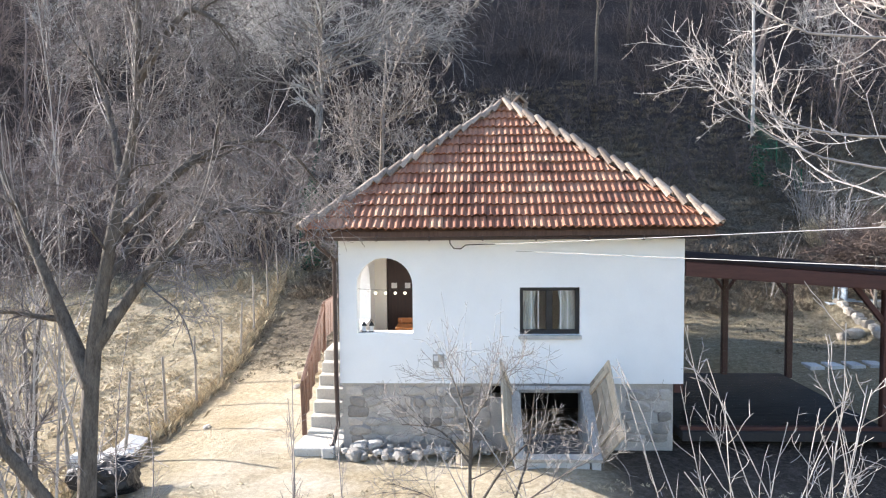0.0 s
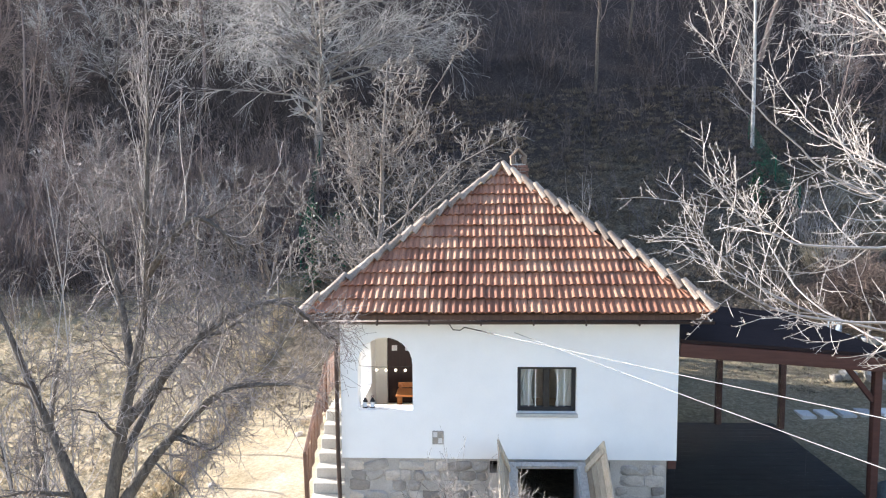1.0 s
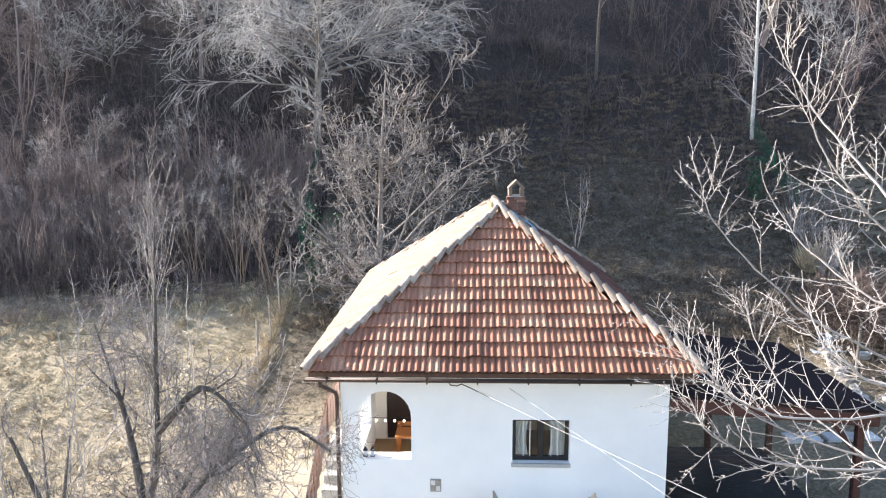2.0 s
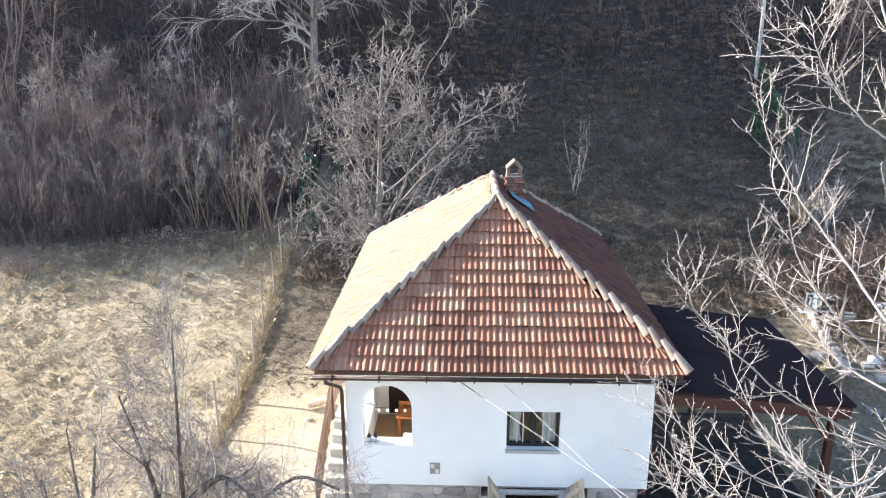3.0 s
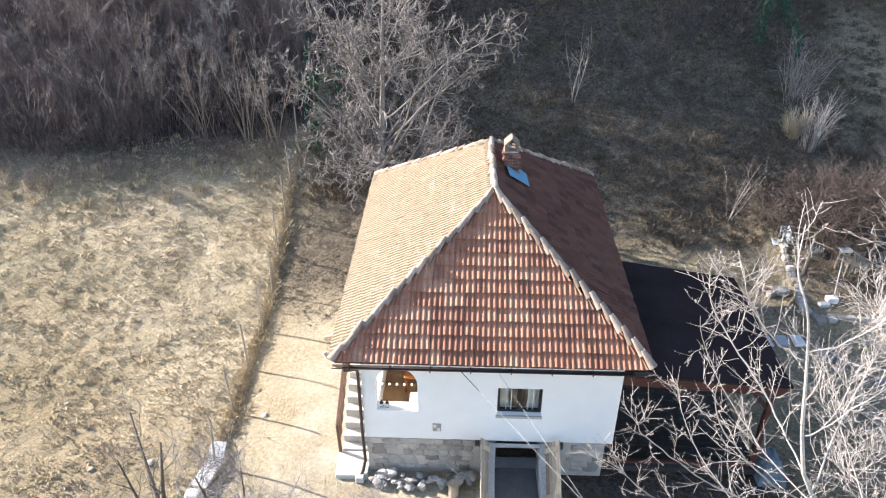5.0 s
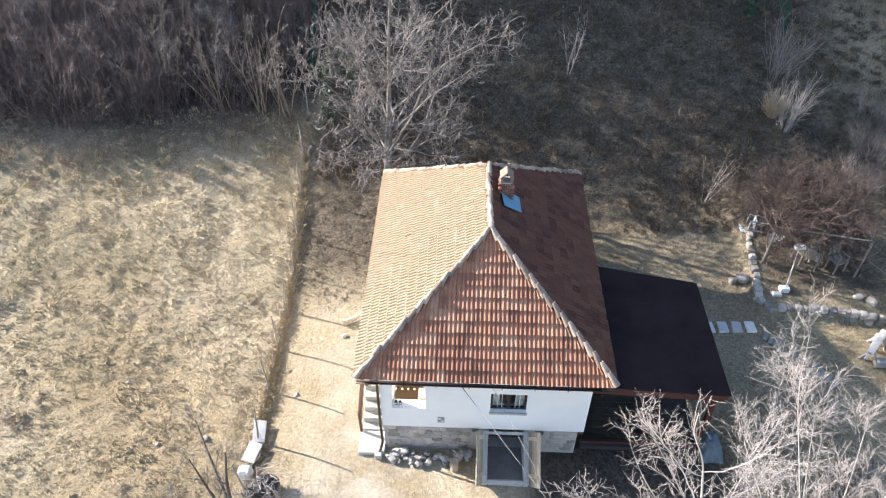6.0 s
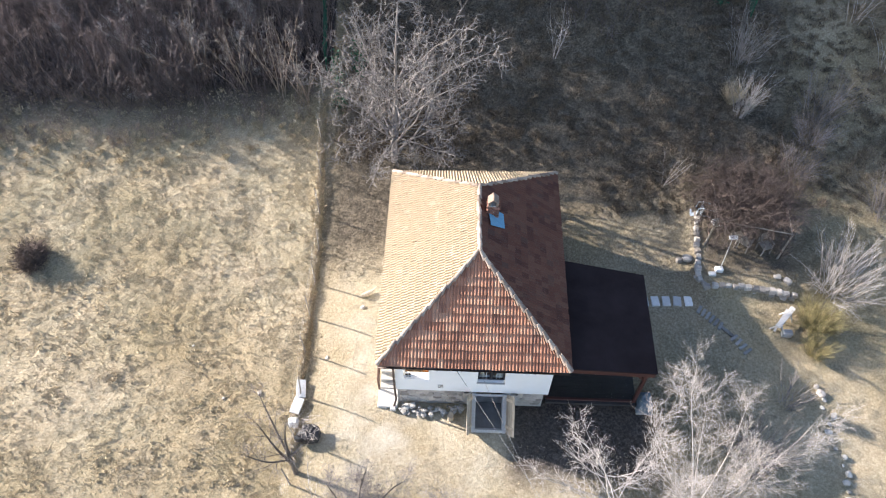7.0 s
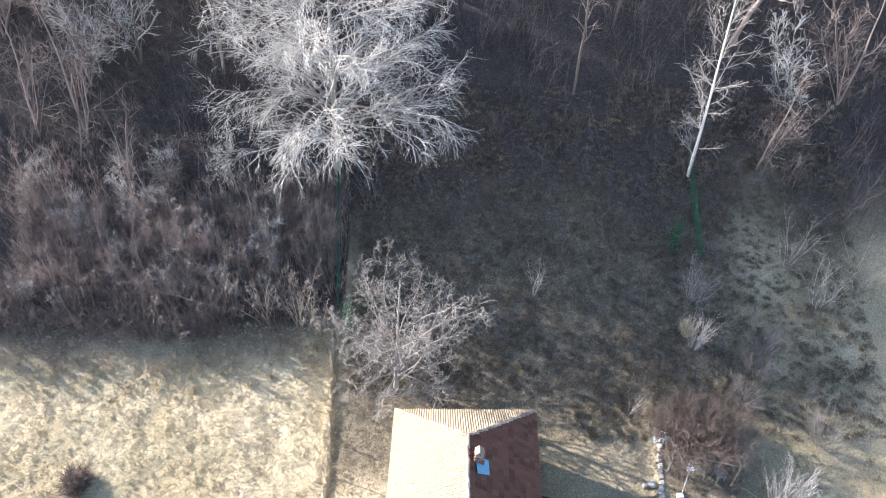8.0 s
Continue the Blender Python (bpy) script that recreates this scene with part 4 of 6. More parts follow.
POSTS = [(6.45, 11.1, 2.5), (6.62, 14.8, 2.42), (4.15, 15.1, 2.6), (5.35, 14.95, 2.55)]
for x, y, z in POSTS:
    part("post", boxed((x - 0.06, y - 0.06, ground_z(x, y) - 0.1), (x + 0.06, y + 0.06, z), bevel=0.008), "redbeam", canopy)
    if y < 12:
        part("brace", beam(bmesh.new(), (x - 0.05, y, z - 0.55), (x - 0.5, y, z + 0.02), 0.08, 0.08, (0, 1, 0), 0.006), "redbeam", canopy)
    else:
        for s in (-1, 1):
            if 3.9 < x + s * 0.4 < 6.7:
                part("brace", beam(bmesh.new(), (x + s * 0.05, y, z - 0.5), (x + s * 0.42, y, z + 0.0), 0.07, 0.07, (0, 1, 0), 0.006), "redbeam", canopy)
for a, b in ((3.32, 4.35), (4.37, 5.38), (5.4, 6.38)):
    za, zb = 2.97 - (a - 3.29) * 0.078 - 0.3, 2.97 - (b - 3.29) * 0.078 - 0.3
    bm = bmesh.new()
    for y in (11.1, 11.103):
        bm.faces.new([bm.verts.new(c) for c in ((a, y, 0.3), (b, y, 0.3), (b, y, zb), (a, y, za))])
    vs = list(bm.verts)
    for k in range(4):
        bm.faces.new((vs[k], vs[(k + 1) % 4], vs[4 + (k + 1) % 4], vs[4 + k]))
    bmesh.ops.recalc_face_normals(bm, faces=list(bm.faces))
    pane = part("film_pane", bm, "film", canopy, "clear plastic film pane")
    pane.visible_shadow = False
part("sill_rail", boxed((3.3, 11.05, 0.24), (6.4, 11.15, 0.3), bevel=0.006), "redbeam", canopy)
deck = thing("canopy_deck", (5, 13, 0.1), "paved deck coloured near-black for the shade under the canopy", "deck", kind="structure")
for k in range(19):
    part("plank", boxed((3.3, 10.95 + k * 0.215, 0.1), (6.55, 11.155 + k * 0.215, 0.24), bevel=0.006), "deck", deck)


# ---- cables ----
hook = thing("service_cable", (-0.07, 10.65, 3.2), "pale overhead cables fixed under the eaves", "cable")
way = Vector((0.518, -0.853, 0.0685))
part_of("cable", tube_mesh("cable", [curve_tube(((-0.07, 10.65, 3.2), Vector((-0.07, 10.65, 3.2)) + way * 16), 0.0045, 24, 0.06)], 5), "wire", hook)
part_of("cable", tube_mesh("cable", [curve_tube(((0.7, 10.75, 3.1), Vector((0.7, 10.75, 3.1)) + Vector((0.3745, -0.9266, 0.0346)) * 16), 0.004, 24, 0.02)], 5), "wire", hook)
part_of("loop", tube_mesh("loop", [([(-0.32, 10.8, 3.36), (-0.31, 10.78, 3.22), (-0.25, 10.76, 3.14), (-0.14, 10.72, 3.14), (-0.07, 10.65, 3.2), (0.1, 10.37, 3.22), (0.35, 9.96, 3.245)], [0.009] * 7)], 5), "black", hook, "black cable loop")


# ---- trees ----
def limb(rng, start, way, length, r0, r1, segs, wander, pull):
    """A wandering limb; pull bends it up (+) or down (-) along its way."""
    p, d = np.array(start, float), np.array(way, float)
    d /= np.linalg.norm(d)
    pts = [p.copy()]
    for k in range(segs):
        d = d + rng.normal(0, wander, 3) + np.array([0, 0, pull])
        d /= np.linalg.norm(d)
        p = p + d * length / segs
        pts.append(p.copy())
    return np.array(pts), np.linspace(r0, r1, segs + 1)


def branch_out(rng, limbs, n, start, angle, length, ratio, segs, wander, pull, thin=0.35, short=0.4, minr=0.0025):
    """Side shoots along the given limbs."""
    out = []
    for pts, rad in limbs:
        k = len(pts) - 1
        full = np.linalg.norm(np.diff(pts, axis=0), axis=1).sum()
        cnt = rng.poisson(n) if n < 4 else int(n * rng.uniform(0.8, 1.2))
        for _ in range(cnt):
            f = rng.uniform(start, 1.0)
            i = min(int(f * k), k - 1)
            w = f * k - i
            p = pts[i] * (1 - w) + pts[i + 1] * w
            d = pts[i + 1] - pts[i]
            d /= np.linalg.norm(d) + 1e-9
            side = rng.normal(0, 1, 3)
            side -= d * (side @ d)
            side /= np.linalg.norm(side) + 1e-9
            a = radians(angle) * rng.uniform(0.6, 1.3)
            ln = (length if length > 0 else -length * full) * rng.uniform(0.55, 1.25) * (1 - short * f)
            r = max((rad[i] * (1 - w) + rad[i + 1] * w) * ratio, minr)
            out.append(limb(rng, p, d * math.cos(a) + side * math.sin(a), ln, r, max(r * thin, minr * 0.7), segs, wander, pull))
    return out


def tree_thing(name, at, thick, thin, bark, twig, label, category="tree", group=""):
    t = thing(name, at, label, category, group)
    part_of("trunk", tube_mesh("trunk", thick), bark, t, "", True)
    part_of("crown", tube_mesh("crown", thin), twig, t, "bare twigs")
    return t


def path_limb(pts, r0, r1):
    p = np.array(pts, float)
    k = np.linspace(0, len(p) - 1, (len(p) - 1) * 4 + 1)
    out = np.stack([np.interp(k, np.arange(len(p)), p[:, a]) for a in range(3)], 1)
    for _ in range(2):
        out[1:-1] = (out[:-2] + 2 * out[1:-1] + out[2:]) / 4
    return out, np.linspace(r0, r1, len(out))


# the tall fruit tree near the canopy: a leaning leader, limbs that reach out flat and turn up at their ends
rg = np.random.default_rng(21)
main = [path_limb([(5.3, 6.1, -0.1), (5.15, 6.0, 1.6), (4.95, 5.9, 3.0), (4.6, 5.7, 4.4), (4.4, 5.55, 5.2), (3.83, 5.5, 6.25)], 0.042, 0.024),
        path_limb([(3.83, 5.5, 6.25), (3.64, 5.5, 6.9), (3.5, 5.45, 7.5), (3.37, 5.45, 8.1), (3.22, 5.37, 8.55), (3.0, 5.4, 9.0), (2.97, 5.4, 9.45)], 0.023, 0.004)]
ARM_PATHS = [((4.0, 5.6, 6.0), (3.75, 6.1, 6.4), (3.5, 6.3, 6.8), (3.1, 6.45, 7.25), (2.75, 6.4, 7.8), (2.6, 6.4, 8.2)),
         ((4.6, 5.7, 4.5), (4.15, 5.9, 4.95), (3.64, 6.0, 5.12), (3.1, 6.0, 5.4), (2.6, 6.0, 5.9), (2.2, 5.9, 6.3), (2.1, 5.9, 6.6)),
         ((4.75, 5.8, 3.9), (4.0, 6.3, 4.0), (3.2, 6.6, 4.2), (2.6, 6.7, 4.5), (2.2, 6.7, 4.9), (2.1, 6.7, 5.3)),
         ((4.6, 5.7, 4.4), (3.55, 5.6, 4.25), (2.6, 5.6, 4.35), (2.15, 5.6, 4.6), (2.0, 5.6, 4.9)),
         ((4.4, 5.5, 5.0), (3.5, 5.2, 4.9), (2.5, 5.1, 4.87), (2.05, 5.1, 5.05), (1.7, 5.1, 5.5)),
         ((4.2, 5.5, 5.5), (3.4, 5.0, 5.2), (2.9, 4.8, 5.25), (2.5, 4.8, 5.55), (2.35, 4.8, 5.9)),
         ((4.2, 5.5, 5.6), (3.7, 5.45, 5.95), (3.2, 5.45, 6.3), (2.8, 5.5, 6.7), (2.55, 5.5, 7.2), (2.5, 5.5, 7.6)),
         ((3.65, 5.5, 6.8), (4.1, 5.6, 7.0), (4.6, 5.7, 7.3), (5.0, 5.7, 7.8)),
         ((3.4, 5.45, 8.0), (3.7, 5.4, 8.2), (4.1, 5.4, 8.6), (4.2, 5.4, 9.0)),
         ((4.0, 5.5, 5.9), (4.5, 6.2, 6.3), (5.0, 6.7, 6.8), (5.2, 6.9, 7.4)),
         ((4.3, 5.6, 5.4), (3.9, 6.6, 5.5), (3.5, 7.3, 5.9), (3.2, 7.6, 6.4), (3.1, 7.7, 6.8)),
         ((4.8, 5.8, 3.6), (4.2, 6.9, 3.7), (3.7, 7.7, 4.1), (3.4, 8.0, 4.7), (3.3, 8.1, 5.2)),
         ((3.4, 5.45, 7.9), (3.05, 5.5, 8.1), (2.75, 5.6, 8.5), (2.65, 5.6, 8.9))]
arms = []
for pts in ARM_PATHS:
    p, r = path_limb(pts, 0.015 if pts[0][2] < 6.5 else 0.01, 0.0035)
    p[1:] += np.cumsum(rg.normal(0, 0.012, (len(p) - 1, 3)), axis=0)
    arms.append((p, r))
sub = branch_out(rg, arms, 12, 0.12, 46, 0.7, 0.5, 7, 0.08, 0.09, 0.4, minr=0.0034) + branch_out(rg, main[1:], 14, 0.05, 45, 0.75, 0.3, 7, 0.08, 0.1, 0.4, minr=0.0034)
low = branch_out(rg, arms, 5, 0.15, 60, 0.85, 0.4, 8, 0.09, -0.04, 0.4, minr=0.0034)
tw = branch_out(rg, sub + low, 5.5, 0.12, 50, 0.3, 0.7, 4, 0.1, 0.07, 0.6, minr=0.0026)
spur = branch_out(rg, tw, 3.0, 0.05, 65, 0.03, 0.9, 1, 0.2, 0.1, 0.9, minr=0.0026) + branch_out(rg, sub + low + arms, 8, 0.05, 65, 0.035, 0.7, 1, 0.2, 0.1, 0.9, minr=0.003)
tree_thing("fruit_tree", (5.3, 6.1, 0), main + arms, sub + low + tw + spur, "twig", "twig", "tall bare fruit tree with pale spreading branches", group="bare garden trees")

main = [path_limb([(8.25, 7.1, -0.1), (7.9, 7.5, 2.0), (7.4, 8.0, 4.0), (6.85, 8.5, 6.0), (6.5, 8.5, 7.8)], 0.045, 0.006), path_limb([(8.2, 7.2, 0.6), (8.0, 8.2, 2.6), (7.7, 9.0, 5.2)], 0.045, 0.008),
        path_limb([(8.3, 7.1, 0.4), (9.3, 7.4, 2.4), (10.4, 8.1, 4.2), (10.9, 8.6, 5.0)], 0.05, 0.008), path_limb([(8.1, 7.1, 0.8), (6.9, 7.2, 3.0), (5.9, 7.9, 5.2)], 0.045, 0.008), path_limb([(8.2, 7.1, 1.0), (8.6, 6.6, 3.6), (8.3, 6.8, 6.0)], 0.04, 0.008),
        path_limb([(8.2, 7.1, 0.3), (7.3, 6.6, 2.4), (6.9, 6.3, 4.6)], 0.045, 0.008), path_limb([(8.3, 7.2, 0.5), (9.0, 8.3, 2.4), (9.2, 9.2, 4.2)], 0.04, 0.008)]
main = [(p + np.array((-0.45, 0, 0)), r * 0.55) for p, r in main]
arms = branch_out(rg, main, 18, 0.12, 42, 1.6, 0.36, 6, 0.1, 0.06, 0.3)
sub = branch_out(rg, arms, 13, 0.12, 45, 0.75, 0.6, 4, 0.13, 0.06, 0.45, minr=0.004)
tw = branch_out(rg, sub, 3.0, 0.2, 50, 0.3, 0.75, 2, 0.15, 0.06, 0.6, minr=0.0035)
spur = []
tree_thing("fruit_tree", (7.8, 7.1, 0), main + arms, sub + tw + spur, "twig", "twig", "many-stemmed bare fruit tree with dense pale twigs", group="bare garden trees")

# the old drooping tree by the meadow
rg = np.random.default_rng(8)
main = [path_limb([(-3.0, 5.2, -0.1), (-2.96, 5.2, 1.6), (-2.88, 5.2, 2.65), (-2.69, 5.2, 3.6), (-2.5, 5.25, 4.4), (-2.42, 5.15, 5.2), (-2.38, 5.2, 6.4)], 0.085, 0.006),
        path_limb([(-2.9, 5.2, 2.4), (-3.15, 5.3, 2.9), (-3.45, 5.4, 3.5), (-3.9, 5.5, 4.5)], 0.07, 0.015), path_limb([(-2.85, 5.2, 2.7), (-2.5, 5.3, 3.25), (-2.0, 5.5, 3.75), (-1.5, 5.7, 3.7)], 0.055, 0.012),
        path_limb([(-2.95, 5.1, 1.2), (-3.3, 4.9, 1.9), (-3.8, 4.8, 2.6), (-4.2, 4.9, 3.4)], 0.06, 0.012), path_limb([(-2.6, 5.2, 3.9), (-2.9, 5.6, 4.6), (-3.3, 5.9, 5.4)], 0.05, 0.01),
        path_limb([(-2.7, 5.2, 3.5), (-2.2, 5.6, 4.2), (-1.7, 6.2, 4.4), (-1.35, 6.6, 3.9)], 0.045, 0.01), path_limb([(-2.45, 5.2, 4.7), (-2.0, 5.0, 5.2), (-1.7, 4.9, 5.0)], 0.04, 0.01), path_limb([(-2.75, 5.2, 3.2), (-2.6, 6.2, 4.0), (-2.5, 7.0, 3.7)], 0.045, 0.01)]
arms = branch_out(rg, main[1:], 6, 0.25, 50, 0.65, 0.5, 7, 0.2, -0.02, 0.25) + branch_out(rg, main[:1], 12, 0.45, 50, 0.7, 0.3, 7, 0.2, 0.0, 0.25)
shoots = branch_out(rg, main[:1], 34, 0.6, 20, 1.1, 0.2, 8, 0.07, 0.14, 0.3) + branch_out(rg, main[1:], 6, 0.3, 28, 1.2, 0.16, 8, 0.08, 0.18, 0.3)
hang = branch_out(rg, arms + main[2:3] + main[4:], 9, 0.2, 65, 0.6, 0.26, 8, 0.2, -0.13, 0.4) + branch_out(rg, main[2:3] + main[5:6] + main[7:8], 26, 0.3, 70, 1.0, 0.25, 9, 0.14, -0.16, 0.4)
tw = branch_out(rg, hang, 6, 0.1, 55, 0.32, 0.7, 4, 0.25, -0.06, 0.6) + branch_out(rg, shoots, 4, 0.2, 35, 0.3, 0.6, 3, 0.14, 0.08, 0.5) + branch_out(rg, arms, 9, 0.2, 55, 0.45, 0.4, 5, 0.25, -0.03, 0.4)
tw += branch_out(rg, tw, 1.3, 0.1, 55, 0.14, 0.8, 2, 0.2, 0.0, 0.7)
tree_thing("weeping_tree", (-3.0, 5.2, 0), main + arms, hang + tw, "darkbark", "twigdark", "old bare tree with drooping grey-brown twigs", group="bare garden trees")
old = bpy.data.objects["weeping_tree"]
part_of("upper_crown", tube_mesh("upper_crown", shoots), "twig", old, "pale upright shoots")

main = [path_limb([(-5.35, 8.2, -0.3), (-5.4, 8.3, 0.8), (-5.45, 8.5, 1.8), (-5.2, 8.5, 3.2)], 0.09, 0.015), path_limb([(-5.38, 8.25, 0.4), (-5.8, 8.4, 1.3), (-6.3, 8.8, 2.4)], 0.06, 0.012), path_limb([(-5.4, 8.3, 0.9), (-5.9, 9.0, 1.8), (-6.3, 9.6, 2.8)], 0.05, 0.01), path_limb([(-5.4, 8.3, 0.7), (-5.9, 7.8, 1.6), (-6.6, 7.8, 2.3)], 0.05, 0.01)]
arms = branch_out(rg, main, 7, 0.3, 45, 0.9, 0.5, 6, 0.12, 0.05, 0.25)
sub = branch_out(rg, arms, 9, 0.15, 45, 0.55, 0.55, 4, 0.13, 0.04, 0.4)
tw = branch_out(rg, sub, 3.5, 0.2, 45, 0.22, 0.7, 3, 0.13, 0.03, 0.6)
tree_thing("plum_tree", (-5.35, 8.2, -0.2), main + arms, sub + tw, "darkbark", "twigdark", "small bare tree leaning over the wire fence", group="bare garden trees")

# the small tree before the cellar, with upright shoots
main = [path_limb([(0.0, 6.75, -0.1), (-0.02, 6.75, 1.2), (0.0, 6.75, 2.0)], 0.042, 0.022), path_limb([(0.02, 6.75, 0.9), (0.3, 6.7, 1.5), (0.75, 6.6, 2.1)], 0.028, 0.008), path_limb([(0, 6.75, 1.5), (-0.3, 6.9, 1.9), (-0.7, 7.0, 1.9)], 0.024, 0.008), path_limb([(0, 6.75, 2.0), (0.15, 6.7, 2.3), (0.35, 6.5, 2.75)], 0.02, 0.006), path_limb([(0, 6.75, 1.9), (-0.1, 6.8, 2.3), (-0.25, 6.9, 2.7)], 0.02, 0.006),
        path_limb([(0.1, 6.7, -0.1), (0.35, 6.6, 0.9), (0.55, 6.6, 1.7), (0.6, 6.6, 2.4)], 0.032, 0.008), path_limb([(0.3, 6.65, 0.9), (0.8, 6.6, 1.4), (1.25, 6.7, 1.7)], 0.022, 0.006), path_limb([(-0.02, 6.75, 0.8), (-0.4, 6.8, 1.1), (-0.8, 6.9, 1.2)], 0.014, 0.005)]
main = [(p * np.array((1, 1, 0.82)), r * 0.6) for p, r in main]
arms = branch_out(rg, main, 6, 0.25, 55, 0.65, 0.5, 6, 0.17, 0.04, 0.25)
sub = branch_out(rg, arms, 6, 0.15, 55, 0.45, 0.55, 5, 0.2, 0.02, 0.4) + branch_out(rg, main, 3, 0.4, 25, 1.0, 0.3, 6, 0.05, 0.15, 0.3)
tree_thing("young_tree", (0, 6.75, 0), main + arms, sub + branch_out(rg, sub, 4, 0.2, 50, 0.18, 0.7, 3, 0.2, 0.04, 0.6), "darkbark", "twigmid", "small bare tree with crossing twigs", group="bare garden trees")

# pale shoots of a clump close by
clump = thing("sapling_clump", (1.7, 3.8, -0.1), "clump of pale upright leaning saplings", "shrub")
for k in range(28):
    x, y = 1.0 + rg.uniform(0, 1.7), 3.7 + rg.uniform(-0.3, 0.7)
    stem = [limb(rg, (x, y, -0.1), (rg.normal(0.0, 0.34), rg.normal(0, 0.14), 1), rg.uniform(2.4, 3.35), 0.008, 0.003, 9, 0.07, 0.03)]
    side = branch_out(rg, stem, 7, 0.35, 40, 0.5, 0.6, 5, 0.14, 0.08, 0.4)
    part_of("stem", tube_mesh("stem", stem + side + branch_out(rg, side, 2, 0.2, 50, 0.1, 0.8, 2, 0.1, 0.05, 0.7)), "twig", clump)
for k, (x, y, h) in enumerate(((-1.62, 6.2, 2.4), (-1.75, 6.5, 2.1), (-1.1, 6.6, 1.9), (-3.9, 7.4, 2.6), (-4.3, 6.8, 2.2), (-3.4, 7.0, 2.3), (-3.55, 5.6, 5.6), (-3.75, 5.9, 5.2), (-3.4, 5.3, 4.9), (-4.0, 6.2, 5.0), (-3.25, 5.8, 4.4), (-4.4, 6.6, 5.4))):
    stem = [limb(rg, (x, y, -0.15), (rg.normal(0, 0.06), rg.normal(0, 0.05), 1), h, 0.012 if h < 4 else 0.02, 0.004, 8, 0.04, 0.02)]
    side = branch_out(rg, stem, 9 if h < 4 else 26, 0.3, 32, 0.35 if h < 4 else 0.8, 0.5, 5, 0.1, 0.1, 0.5)
    bark = "twigdark" if h < 4 else "twig"
    tree_thing("sapling", (x, y, -0.1), stem, side + branch_out(rg, side, 3, 0.2, 40, 0.2, 0.7, 3, 0.15, 0.05, 0.6), bark, bark, "thin bare sapling standing in the yard", "sapling", "thin saplings")

# the walnut behind the house
rg = np.random.default_rng(31)
W0 = np.array((-3.0, 22.2, ground_z(-3.0, 22.2) - 0.1))
main = [path_limb([W0, W0 + (0.05, 0, 1.5), W0 + (0.2, -0.1, 3.2), W0 + (0.3, -0.3, 5.6), W0 + (0.5, -0.4, 8.2)], 0.17, 0.02)]
for k in range(16):
    a = k * 2.4 + rg.uniform(-0.3, 0.3)
    z = 0.5 + 0.3 * k
    d = np.array((math.cos(a), math.sin(a), rg.uniform(0.5, 1.15)))
    main.append(limb(rg, W0 + (0.05 + 0.03 * z, -0.02 * z, z), d, rg.uniform(3.6, 5.3), 0.06 - 0.0028 * k, 0.011, 9, 0.11, 0.04))
for k in range(7):
    a = k * 0.95
    main.append(limb(rg, W0 + (0.05, 0, 0.9 + 0.1 * k), (math.cos(a), math.sin(a), 0.3), rg.uniform(2.6, 3.4), 0.05, 0.01, 8, 0.11, 0.03))
arms = branch_out(rg, main, 11, 0.2, 50, 1.8, 0.5, 7, 0.17, 0.02, 0.3, minr=0.008)
sub = branch_out(rg, arms, 7, 0.3, 55, 0.85, 0.75, 5, 0.36, 0.08, 0.8, minr=0.0135)
tw = branch_out(rg, sub, 2.2, 0.35, 60, 0.34, 0.8, 3, 0.36, 0.12, 0.85, minr=0.0095)
tree_thing("walnut_tree", W0, main, arms + sub + tw, "bark", "walnut", "spreading bare walnut tree with pale gnarled twigs")

# the tall pale tree and the birch on the slope
B0 = np.array((-7.2, 33.0, ground_z(-7.2, 33.0) - 0.2))
main = [path_limb([B0, B0 + (0.2, 0, 3), B0 + (0.4, -0.2, 7), B0 + (0.8, -0.3, 13.5)], 0.24, 0.03)]
for k in range(40):
    a = k * 2.4
    z = 4.2 + 0.22 * k
    d = np.array((math.cos(a), math.sin(a), rg.uniform(0.3, 0.75)))
    main.append(limb(rg, B0 + (0.2 + 0.04 * z, -0.02 * z, z), d, rg.uniform(6.6, 8.2) * (1 - 0.012 * k), 0.075 - 0.0012 * k, 0.015, 10, 0.08, -0.015))
for k in range(22):
    a = 3.3 + k * 0.33
    z = 3.4 + 0.12 * k
    main.append(limb(rg, B0 + (0.3, -0.05, z), (math.cos(a), math.sin(a), rg.uniform(0.5, 0.85)), rg.uniform(6.0, 7.5), 0.05, 0.012, 10, 0.09, -0.045))
arms = branch_out(rg, main, 11, 0.22, 40, 2.4, 0.45, 5, 0.1, -0.02, 0.35, minr=0.012)
sub = branch_out(rg, arms, 6, 0.12, 38, 1.4, 0.6, 3, 0.14, -0.12, 0.6, minr=0.0065)
tw = branch_out(rg, sub, 2.2, 0.25, 38, 0.7, 0.8, 1, 0.14, -0.12, 0.8, minr=0.005)
tree_thing("tall_ash_tree", B0, main, arms + sub + tw, "bark", "twigpale", "tall bare tree with a wide pale crown on the slope")
B0 = np.array((13.0, 33.1, ground_z(13.0, 33.1) - 0.2))
main = [path_limb([B0, B0 + (0.0, 0, 4), B0 + (-0.1, 0.1, 9), B0 + (-0.2, 0.2, 14)], 0.1, 0.015)]
arms = branch_out(rg, main, 70, 0.1, 62, 2.7, 0.26, 8, 0.08, 0.05, 0.25, 0.5, 0.008)
sub = branch_out(rg, arms, 12, 0.2, 40, 0.8, 0.5, 5, 0.12, -0.02, 0.5, minr=0.007)
t = tree_thing("birch_tree", B0, main, arms + sub, "birch", "twig", "slender birch tree with a white trunk")


